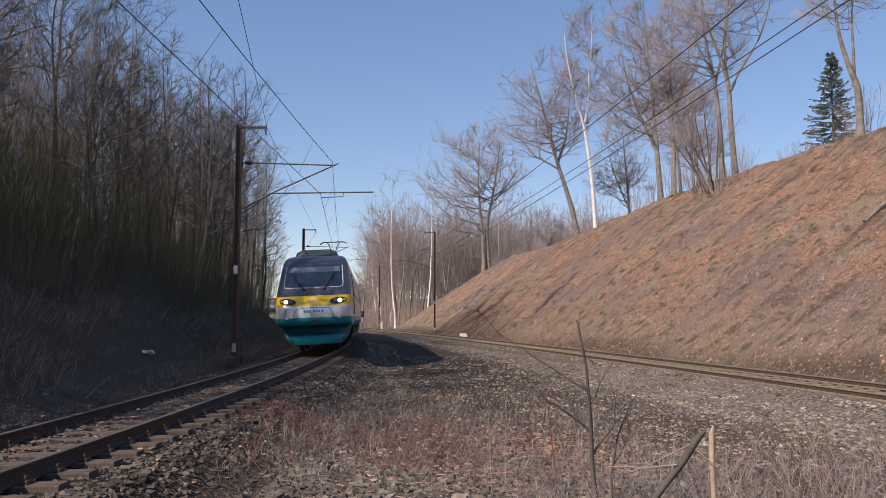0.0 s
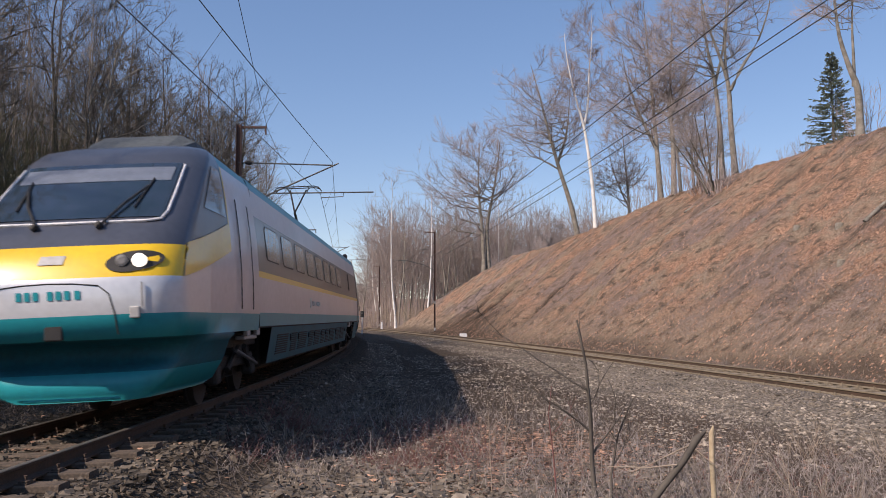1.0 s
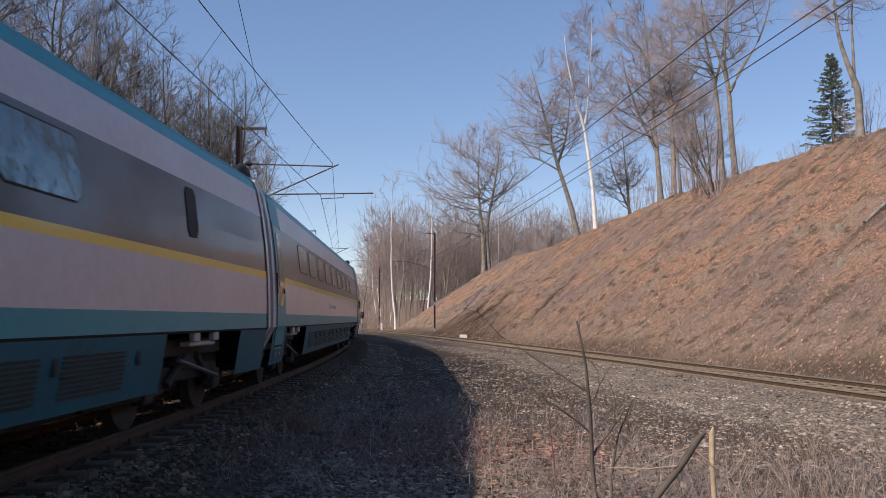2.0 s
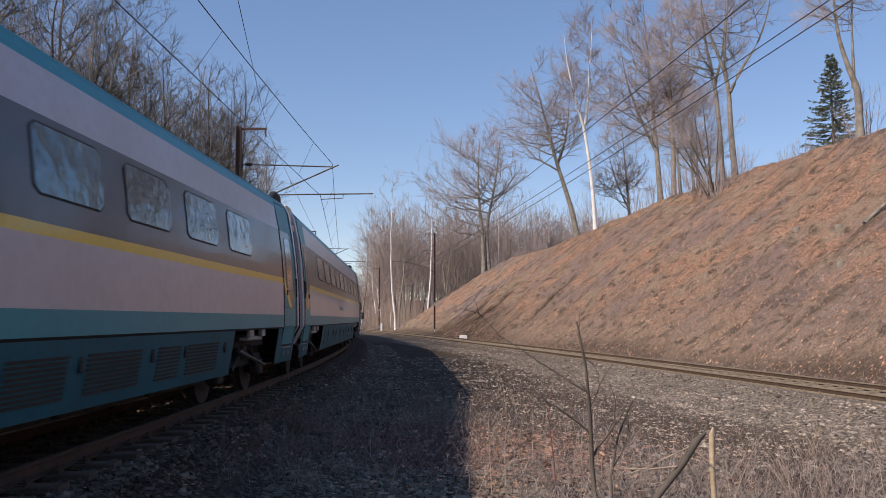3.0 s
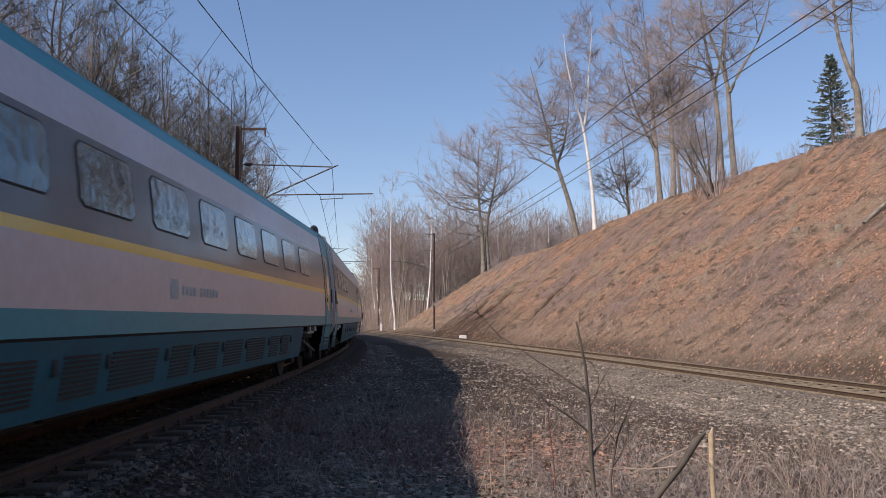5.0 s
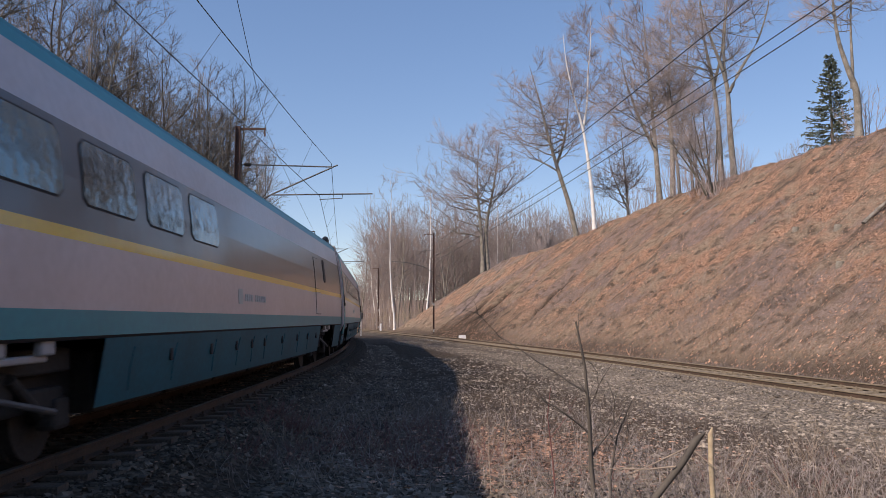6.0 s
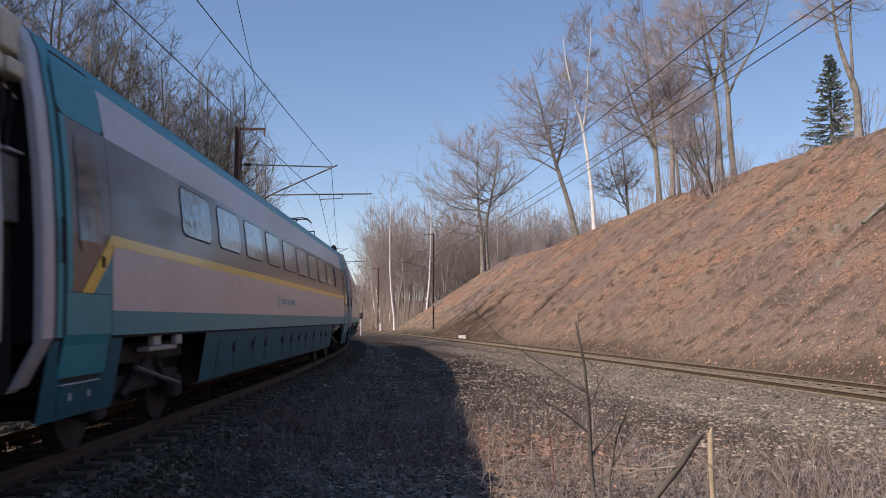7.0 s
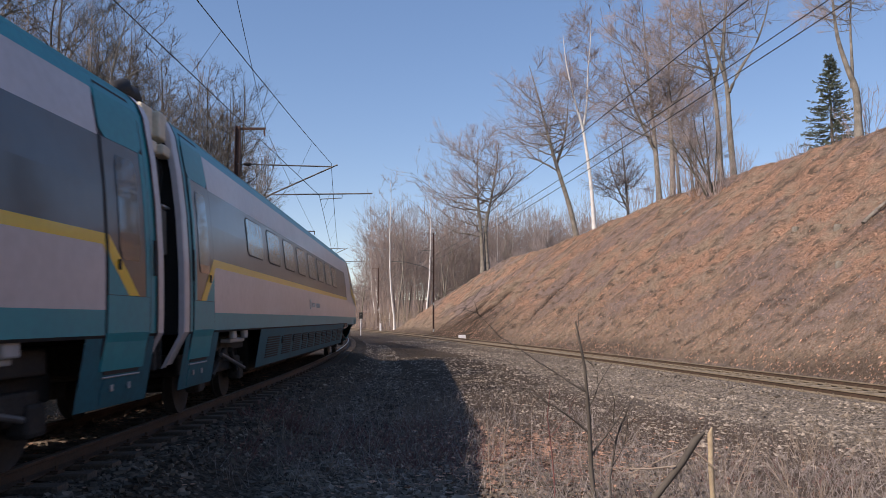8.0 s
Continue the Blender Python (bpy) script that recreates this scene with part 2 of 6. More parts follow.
GULLIES = [(47.0, 0.20, 0.7, 2.5), (54.0, 0.35, 0.9, 4.0), (60.5, 0.95, 1.2, 5.0), (65.0, 0.35, 0.8, 7.0), (71.0, 0.55, 1.2, 4.5), (78.0, 1.30, 1.7, 5.5),
           (84.0, 0.90, 1.4, 4.0), (88.0, 0.60, 1.4, 6.5), (38.0, 0.16, 0.6, 6.0), (30.0, 0.18, 0.7, 8.0), (22.0, 0.14, 0.6, 5.0)]


def gullies(s2, rise):
    """Washed-out runs down the slope: (along the line, depth, half width, middle of the run up the slope)."""
    out = np.zeros_like(s2)
    for at, deep, half, up in GULLIES:
        bend = at + 0.5 * np.sin(rise * 0.6 + at) + 0.12 * rise
        out = out + 1.35 * deep * np.exp(-np.abs((s2 - bend) / half) ** 1.5) * np.exp(-((rise - up) / 3.2) ** 2)
    return out


def terrain(x, y):
    """Height of the ground."""
    x, y = np.asarray(x, float), np.asarray(y, float)
    s1, q1 = off_line(1, x, y)
    s2, q2 = off_line(2, x, y)
    w = wob(x, y)
    z = -0.56 + 0.045 * w
    z = np.maximum(z, np.clip(-0.19 - np.maximum(np.abs(q1) - 1.75, 0) * 0.50, -1.0, 0) + 0.0 * w)
    z = np.maximum(z, np.clip(Z2 - 0.19 - np.maximum(np.abs(q2) - 1.75, 0) * 0.42, -1.0, 0))
    rise = np.maximum(-q1 - 3.3, 0)
    top = np.clip(6.0 + 0.012 * s1, 5.0, 8.0)
    left = -0.45 + np.where(rise < 0.9, 0.35 * rise, 0.315 + 0.85 * (rise - 0.9)) + np.clip(rise, 0, 2) * 0.11 * w
    left = np.where(left > top, top + (left - top) * 0.12, left)
    z = np.where(q1 < -3.3, np.maximum(left, z), z)
    rise = np.maximum(q2 - 3.0, 0)
    crest = np.interp(s2, (-60, 40, 62, 75, 85, 98, 103, 107, 111, 115), (12.3, 12.3, 12.7, 11.0, 9.6, 9.3, 7.6, 4.9, 1.5, -0.5)) + 0.12 * w
    lumps = np.sin(s2 * 1.9 + 2 * np.sin(q2 * 0.9)) * np.sin(q2 * 1.7 + np.sin(s2 * 1.3)) + 0.7 * np.sin(s2 * 0.8 + 0.35 * q2) + 0.5 * np.sin(s2 * 4.1 - q2 * 3.3)
    right = -0.55 + 0.775 * rise + np.clip(rise, 0, 2) * (0.08 * w + 0.06 * lumps)
    right = right - gullies(s2, rise)
    right = np.where(right > crest, crest + (right - crest) * np.where(s2 > 98, 0.015, 0.04), right)
    z = np.where(q2 > 3.0, np.maximum(right, z), z)
    return z


def mesh_object(name, verts, faces, materials, parent=None, label="", smooth=False, index=None):
    me = bpy.data.meshes.new(name)
    verts = np.asarray(verts, np.float32)
    if isinstance(faces, np.ndarray):
        n, k = faces.shape
        me.vertices.add(len(verts))
        me.vertices.foreach_set("co", verts.ravel())
        me.loops.add(n * k)
        me.loops.foreach_set("vertex_index", faces.ravel().astype(np.int32))
        me.polygons.add(n)
        me.polygons.foreach_set("loop_start", np.arange(0, n * k, k, dtype=np.int32))
        me.update(calc_edges=True)
    else:
        me.from_pydata(verts.tolist(), [], faces)
    for m in (materials if isinstance(materials, (list, tuple)) else [materials]):
        me.materials.append(m)
    if index is not None:
        me.polygons.foreach_set("material_index", np.asarray(index, np.int32))
    me.polygons.foreach_set("use_smooth", np.full(len(me.polygons), smooth, bool))
    me.update()
    ob = new(name, me)
    if parent is not None:
        ob.parent = parent
    if label:
        ob["label"] = label
    return ob


def ground_sheet():
    def axis(lo, a, b, hi, step):
        near = np.arange(a, b + step / 2, step)
        far_lo = a - np.geomspace(step * 2, a - lo, 26)[::-1]
        far_hi = b + np.geomspace(step * 2, hi - b, 26)
        return np.concatenate([far_lo, near, far_hi])
    xs, ys = axis(-2500, -26, 44, 2500, 0.33), axis(-800, -6, 60, 3500, 0.33)
    ys = np.concatenate([ys[ys <= 60], np.arange(60.4, 100, 0.42), np.arange(100.6, 190, 1.1), ys[ys > 192]])
    gx, gy = np.meshgrid(xs, ys)
    gz = terrain(gx, gy)
    far = np.clip((np.hypot(gx, gy - 60) - 190) / 150, 0, 1)
    gz = gz * (1 - far) + far * (10 + 22 * np.clip((np.hypot(gx, gy) - 300) / 1500, 0, 1))
    v = np.stack([gx, gy, gz], -1).reshape(-1, 3)
    i = np.arange(len(xs) * len(ys)).reshape(len(ys), len(xs))
    f = np.stack([i[:-1, :-1], i[:-1, 1:], i[1:, 1:], i[1:, :-1]], -1).reshape(-1, 4)
    ob = mesh_object("ground", v, f, M_GROUND, smooth=True)
    s1, q1 = off_line(1, v[:, 0], v[:, 1])
    s2, q2 = off_line(2, v[:, 0], v[:, 1])
    w = wob(v[:, 0] * 1.7, v[:, 1] * 1.7) * 0.35
    layers = {"bank": np.clip((q2 - 3.4 + w) / 0.8, 0, 1), "wood": np.clip((-q1 - 2.9 + w) / 0.8, 0, 1),
              "gravel": np.clip(np.maximum((3.3 - np.abs(q1) + w) / 0.7, (3.1 - np.abs(q2 + 0.8) + w) / 0.8), 0, 1)}
    # brake dust by the first line, darkened further to deepen the train's shade
    layers["soot_shade"] = np.clip((3.0 - np.abs(q1) + w) / 1.2, 0, 1) * 0.85
    layers["soil_shade"] = np.clip((gullies(s2, np.maximum(q2 - 3.0, 0)) - 0.36 + 0.30 * w) / 0.35, 0, 1)
    # tree shade painted along the foot of the slope
    foot_shade = np.clip(1.15 - np.abs(s2 - 76) / 17, 0, 1) * np.clip((q2 - 2.2) / 0.6, 0, 1) * np.clip(1 - (q2 - 3.0) / 5.0, 0, 1)
    layers["soil_shade"] = np.maximum(layers["soil_shade"], np.clip(foot_shade * 1.5 + 0.5 * w, 0, 0.85) * (foot_shade > 0))
    # dark dry grass between the lines, deepened by shade put into its colour
    layers["thatch_shade"] = np.clip((s1 - 12) / 8, 0, 1) * np.clip((75 - s1) / 15, 0, 1) * np.clip((q1 - 1.6 + w) / 1.0, 0, 1) * np.clip((-q2 - 3.4 + w) / 1.2, 0, 1)
    layers["clean"] = np.clip((4.6 - np.abs(q2 + 1.4) + 1.6 * w) / 3.2, 0, 0.9) * np.clip((40 - s2) / 18, 0.12, 1)
    for k, val in layers.items():
        ob.data.attributes.new(k, "FLOAT", "POINT").data.foreach_set("value", val.astype(np.float32))
    return tagged(ob, "brown railway cutting ground of gravel, dry grass and leaves", "ground", kind="structure")


ground_sheet()


# ---------- small shapes ----------
class Geo:
    """Gathers boxes, tubes and plates into one mesh."""

    def __init__(self):
        self.v, self.f = [], []

    def box(self, c, s, rot=None, bevel=0.0):
        bm = bmesh.new()
        bmesh.ops.create_cube(bm, size=1.0)
        bmesh.ops.scale(bm, vec=s, verts=bm.verts)
        if bevel:
            bmesh.ops.bevel(bm, geom=list(bm.edges), offset=bevel, segments=2, affect="EDGES", profile=0.5)
        m = Matrix.Translation(c) @ (rot.to_4x4() if rot else Matrix.Identity(4))
        bm.transform(m)
        bm.verts.index_update()
        n = len(self.v)
        self.v += [tuple(v.co) for v in bm.verts]
        self.f += [[n + v.index for v in f.verts] for f in bm.faces]
        bm.free()
        return self

    def tube(self, pts, radii, n=6, cap=True):
        pts = [Vector(p) for p in pts]
        if not isinstance(radii, (list, tuple)):
            radii = [radii] * len(pts)
        start = len(self.v)
        for i, p in enumerate(pts):
            d = (pts[min(i + 1, len(pts) - 1)] - pts[max(i - 1, 0)]).normalized()
            a = d.cross(Vector((0, 0, 1)) if abs(d.z) < 0.9 else Vector((0, 1, 0))).normalized()
            b = d.cross(a)
            for k in range(n):
                t = 2 * math.pi * k / n
                self.v.append(tuple(p + (a * math.cos(t) + b * math.sin(t)) * radii[i]))
        for i in range(len(pts) - 1):
            for k in range(n):
                j = start + i * n
                self.f.append([j + k, j + (k + 1) % n, j + n + (k + 1) % n, j + n + k])
        if cap:
            self.f.append([start + k for k in range(n)][::-1])
            self.f.append([start + (len(pts) - 1) * n + k for k in range(n)])
        return self

    def prism(self, outline, axis_from, axis_to, place):
        """Extrudes a closed outline [(a, b)] between two values; place(a, b, t) gives the point."""
        n, k = len(self.v), len(outline)
        for t in (axis_from, axis_to):
            self.v += [tuple(place(a, b, t)) for a, b in outline]
        self.f += [[n + i, n + (i + 1) % k, n + k + (i + 1) % k, n + k + i] for i in range(k)]
        self.f += [[n + i for i in range(k)][::-1], [n + k + i for i in range(k)]]
        return self

    def grid(self, rows):
        """A skin over rows of points."""
        n, k = len(self.v), len(rows[0])
        for r in rows:
            self.v += [tuple(p) for p in r]
        for i in range(len(rows) - 1):
            for j in range(k - 1):
                a = n + i * k + j
                self.f.append([a, a + 1, a + k + 1, a + k])
        return self

    def part(self, name, material, parent=None, label="", smooth=False):
        ob = mesh_object(name, self.v, self.f, material, parent, label, smooth)
        bm = bmesh.new()
        bm.from_mesh(ob.data)
        bmesh.ops.recalc_face_normals(bm, faces=bm.faces)
        bm.to_mesh(ob.data)
        bm.free()
        return ob


# ---------- track ----------
RAIL = [(-0.07, -0.165), (0.07, -0.165), (0.07, -0.15), (0.012, -0.125), (0.012, -0.045), (0.036, -0.03), (0.036, -0.006), (0.026, 0.0),
        (-0.026, 0.0), (-0.036, -0.006), (-0.036, -0.03), (-0.012, -0.045), (-0.012, -0.125), (-0.07, -0.15)]


def build_track(line, s_from, s_to, level, cant, label):
    track = tagged(new("railway_track"), label, "railway track", kind="structure")
    for side in (-1, 1):
        rows = []
        for s in np.arange(s_from, s_to, 1.5):
            x, y, a = on_line(line, s, side * 0.7525)
            z = level + side * cant / 2
            rows.append([(x + u * math.cos(a), y + u * math.sin(a), z + w) for u, w in RAIL + RAIL[:1]])
        g = Geo().grid(rows)
        k = len(RAIL)
        ob = mesh_object("rail", g.v, g.f, [M_RAIL, M_RAILTOP if line == 1 else M_RAILTAN], track)
        for p in ob.data.polygons:
            # second line: dark web faces hold dirt and painted shade under the head
            if p.index % k in (6, 7, 8) or (line == 2 and p.index % k not in (3, 4, 10, 11)):
                p.material_index = 1
    sl, fast = Geo(), Geo()
    prof = [(-0.14, -0.2), (0.14, -0.2), (0.115, -0.005), (0.10, 0.008), (-0.10, 0.008), (-0.115, -0.005)]
    sl.prism(prof, -1.25, 1.25, lambda a, b, t: (t, a, b))
    me = None
    rnd = random.Random(line)
    for n, s in enumerate(np.arange(s_from + 1, min(s_to, 165), 0.62)):
        x, y, a = on_line(line, s)
        m = pose(x, y, level - 0.168, 0, -math.degrees(cant / 1.5), math.degrees(a) + rnd.uniform(-1, 1))
        if me is None:
            first = sl.part("sleeper", M_SLEEPER if line == 1 else M_SLEEPTAN, track)
            for side in (-1, 1):
                for u in (-0.13, 0.13):
                    fast.box((side * 0.7525 + u, 0, 0.025), (0.09, 0.11, 0.035), bevel=0.008)
                    fast.tube([(side * 0.7525 + u, 0, 0.03), (side * 0.7525 + u, 0, 0.085)], 0.018, 6)
                fast.box((side * 0.7525, 0, 0.012), (0.36, 0.17, 0.018))
            clip = fast.part("rail_fastening", M_RAIL if line == 1 else M_RAILTAN, first)
            me = first.data
            ob = first
        else:
            ob = new("sleeper", me)
            ob.parent = track
            if s < 38:
                c = new("rail_fastening", clip.data)
                c.parent = ob
        ob.matrix_local = m
    return track


build_track(1, -25, 190, 0.0, 0.043, "rusty curved railway track on stone ballast")
build_track(2, -20, 205, Z2, 0.06, "rusty second railway track at the foot of the slope")

# ---------- the tilting train ----------
# half section: (half width, height), from the skirt's foot to the crown of the roof
SEC = [(1.33, 0.47), (1.465, 1.17), (1.485, 1.20), (1.495, 1.45), (1.50, 1.80), (1.50, 2.10), (1.495, 2.215), (1.475, 2.70), (1.425, 3.22),
       (1.345, 3.72), (1.28, 3.88), (1.17, 4.00), (0.96, 4.08), (0.60, 4.14), (0.0, 4.16)]
LIVERY = [M_TEALD, M_RUBBER, M_TEAL, M_WHITE, M_WHITE, M_YELLOW, M_BAND, M_BAND, M_WHITE, M_TEAL, M_TEALROOF, M_TEALROOF, M_ROOF, M_ROOF]
PAINTS = [M_TEALD, M_RUBBER, M_TEAL, M_WHITE, M_YELLOW, M_BAND, M_ROOF, M_TRIM, M_CABGREY, M_SILVER, M_TEALROOF]


def half_width(z):
    return float(np.interp(z, [p[1] for p in SEC], [p[0] for p in SEC]))


def side_plate(g, side, y0, y1, z0, z1, out, rz=3, corner=0.0):
    """A plate that follows the flank, out metres proud of it, with rounded corners."""
    zs = np.linspace(z0, z1, rz + 1)
    rows_o, rows_i = [], []
    for z in zs:
        e = min(z - z0, z1 - z)
        cut = corner * (1 - math.sqrt(max(0, 1 - (1 - min(e / corner, 1)) ** 2))) if corner else 0
        w = half_width(z)
        ya, yb = y0 + cut, y1 - cut
        rows_o.append([(side * (w + out), ya, z), (side * (w + out), yb, z)])
        rows_i.append([(side * (w - 0.03), ya, z), (side * (w - 0.03), yb, z)])
    g.grid(rows_o)
    g.grid([[a[0] for a in rows_o], [a[0] for a in rows_i]])
    g.grid([[a[1] for a in rows_o], [a[1] for a in rows_i]])
    g.grid([rows_o[0], rows_i[0]])
    g.grid([rows_o[-1], rows_i[-1]])
    return g


def shell(car, y0, y1, bogies, ends):
    """The painted body between two ends, its skirts cut away over the bogies."""
    ys = sorted({y0, y1, *[v for b in bogies for v in (b - 1.6, b + 1.6) if y0 < v < y1], *(END_Y for END_Y in (ends[0], ends[1]) if y0 < END_Y < y1), *np.linspace(y0, y1, 12)})
    full = [(w, z) for w, z in SEC] + [(-w, z) for w, z in SEC[-2::-1]]
    pal = LIVERY + LIVERY[::-1]
    v, f, mi = [], [], []
    for y in ys:
        v += [(w, y, z) for w, z in full]
    k = len(full)
    for i in range(len(ys) - 1):
        mid = (ys[i] + ys[i + 1]) / 2
        open_here = any(abs(mid - b) < 1.6 for b in bogies)
        for j in range(k - 1):
            if open_here and j in (0, k - 2):
                continue
            f.append([i * k + j, i * k + j + 1, (i + 1) * k + j + 1, (i + 1) * k + j])
            at_end = mid < ends[0] or mid > ends[1]
            mi.append(PAINTS.index(M_TEAL if at_end and pal[j] in (M_WHITE, M_YELLOW, M_BAND) else pal[j]))
    # floor and end walls
    n = len(v)
    v += [(-1.36, y0, 1.12), (1.36, y0, 1.12), (1.36, y1, 1.12), (-1.36, y1, 1.12)]
    f.append([n, n + 1, n + 2, n + 3])
    mi.append(1)
    for end in (0, len(ys) - 1):
        f.append([end * k + j for j in range(1, k - 1)])
        mi.append(1)
    return mesh_object("body_shell", v, f, PAINTS, car, smooth=False, index=mi)


def bogie(car, y):
    b = Geo()
    for side in (-1, 1):
        b.box((side * 1.02, y, 0.62), (0.16, 2.9, 0.22), bevel=0.04)
        b.box((side * 1.06, y, 0.80), (0.22, 0.75, 0.28), bevel=0.05)
        for a in (-1.35, 1.35):
            b.box((side * 1.03, y + a, 0.46), (0.22, 0.34, 0.32), bevel=0.05)
            b.tube([(side * 1.14, y + a * 0.62, 0.50), (side * 1.2, y + a * 0.15, 0.86)], 0.055, 8)
    b.box((0, y, 0.66), (2.0, 0.5, 0.26), bevel=0.05)
    # unseen filler boxes, added to stop light passing under the car
    b.box((0, y, 0.98), (2.3, 3.0, 0.24), bevel=0.03)
    for a in (-0.62, 0.62):
        b.box((0, y + a, 0.60), (1.3, 1.0, 0.60), bevel=0.08)
    b.box((0, y, 0.72), (1.9, 3.9, 0.30), bevel=0.05)
    ob = b.part("bogie", M_UNDER, car)
    for a in (-1.35, 1.35):
        w = Geo()
        for side in (-1, 1):
            w.tube([(side * 0.68, y + a, 0.43), (side * 0.715, y + a, 0.43), (side * 0.72, y + a, 0.43), (side * 0.82, y + a, 0.43)],
                   [0.455, 0.455, 0.43, 0.425], 28)
        w.tube([(-0.9, y + a, 0.43), (0.9, y + a, 0.43)], 0.085, 10)
        w.part("wheelset", M_UNDER, ob)
    for side in (-1, 1):
        d = Geo()
        d.tube([(side * 1.28, y - 0.75, 0.82), (side * 1.30, y + 0.8, 0.52)], 0.032, 8)
        d.part("damper", M_STEEL, ob)
        k = Geo()
        k.box((side * 1.30, y, 1.02), (0.16, 1.05, 0.07), bevel=0.02)
        for a in (-0.42, 0.42):
            k.box((side * 1.40, y + a, 1.13), (0.08, 0.26, 0.17), bevel=0.02)
        k.part("bogie_bracket", M_TRIM, car)


def car_end(car, y, toward):
    """The grey rim round a car's end, the folded bellows and the coupling gear behind it."""
    rim = Geo()
    ring = [(1.26, 0.80)] + SEC[1:]
    out = [(w + 0.012, z) for w, z in ring] + [(-w - 0.012, z) for w, z in ring[-2::-1]]
    inn = [(max(w - 0.07, 0), z - 0.04) for w, z in ring] + [(min(-w + 0.07, 0), z - 0.04) for w, z in ring[-2::-1]]
    rim.grid([[(w, y, z) for w, z in out], [(w, y + toward * 0.16, z) for w, z in out], [(w * 0.99, y + toward * 0.19, z) for w, z in out],
              [(w, y + toward * 0.19, z) for w, z in inn], [(w, y - toward * 0.02, z) for w, z in inn]])
    rim.part("end_rim", M_WHITE, car, "light grey rim")
    seal = Geo()
    seal.grid([[(w * 1.001, y - toward * 0.05, z) for w, z in out], [(w * 1.001, y, z) for w, z in out]])
    seal.part("end_seal", M_RUBBER, car)
    if toward > 0:
        for x in (0.55, 0.95):
            hose = Geo().tube([(x, y + 0.06, 4.02), (x, y + 0.14, 4.12), (x + 0.03, y + 0.30, 4.19), (x + 0.02, y + 0.46, 4.16), (x, y + 0.60, 4.19), (x, y + 0.74, 4.12), (x, y + 0.82, 4.02)],
                              [0.06, 0.10, 0.12, 0.09, 0.12, 0.10, 0.06], 10)
            hose.part("roof_hose", M_RUBBER, car, "black cable hose over the gap", smooth=True)
    bel = Geo()
    for i in range(4):
        yy = y + toward * (0.08 + 0.12 * i)
        bel.box((0, yy, 2.05), (2.34 - 0.16 * (i % 2), 0.09, 2.6), bevel=0.02)
    bel.part("gangway_bellows", M_BELLOWS, car, "dusty brown-black bellows")
    for side in (-1, 1):
        for zc, hh, dx in ((3.78, 0.34, 1.17), (3.46, 0.14, 1.22)):
            Geo().box((side * dx, y + toward * 0.27, zc), (0.26, 0.33, hh), bevel=0.025).part("coupling_box", M_CREAM, car)
        Geo().box((side * 1.24, y + toward * 0.30, 2.45), (0.10, 0.27, 0.56), bevel=0.02).part("cable_tray", M_TRAY, car, "grey junction box")
        Geo().box((side * 1.26, y + toward * 0.30, 2.76), (0.14, 0.29, 0.03), bevel=0.008).part("tray_lip", M_TRIM, car)
        for q in (0.16, 0.30, 0.40):
            Geo().tube([(side * 1.2, y + toward * q, 3.42), (side * 1.23, y + toward * q, 3.2), (side * 1.18, y + toward * (q + 0.03), 2.8)], 0.022, 6).part("cable", M_RUBBER, car)


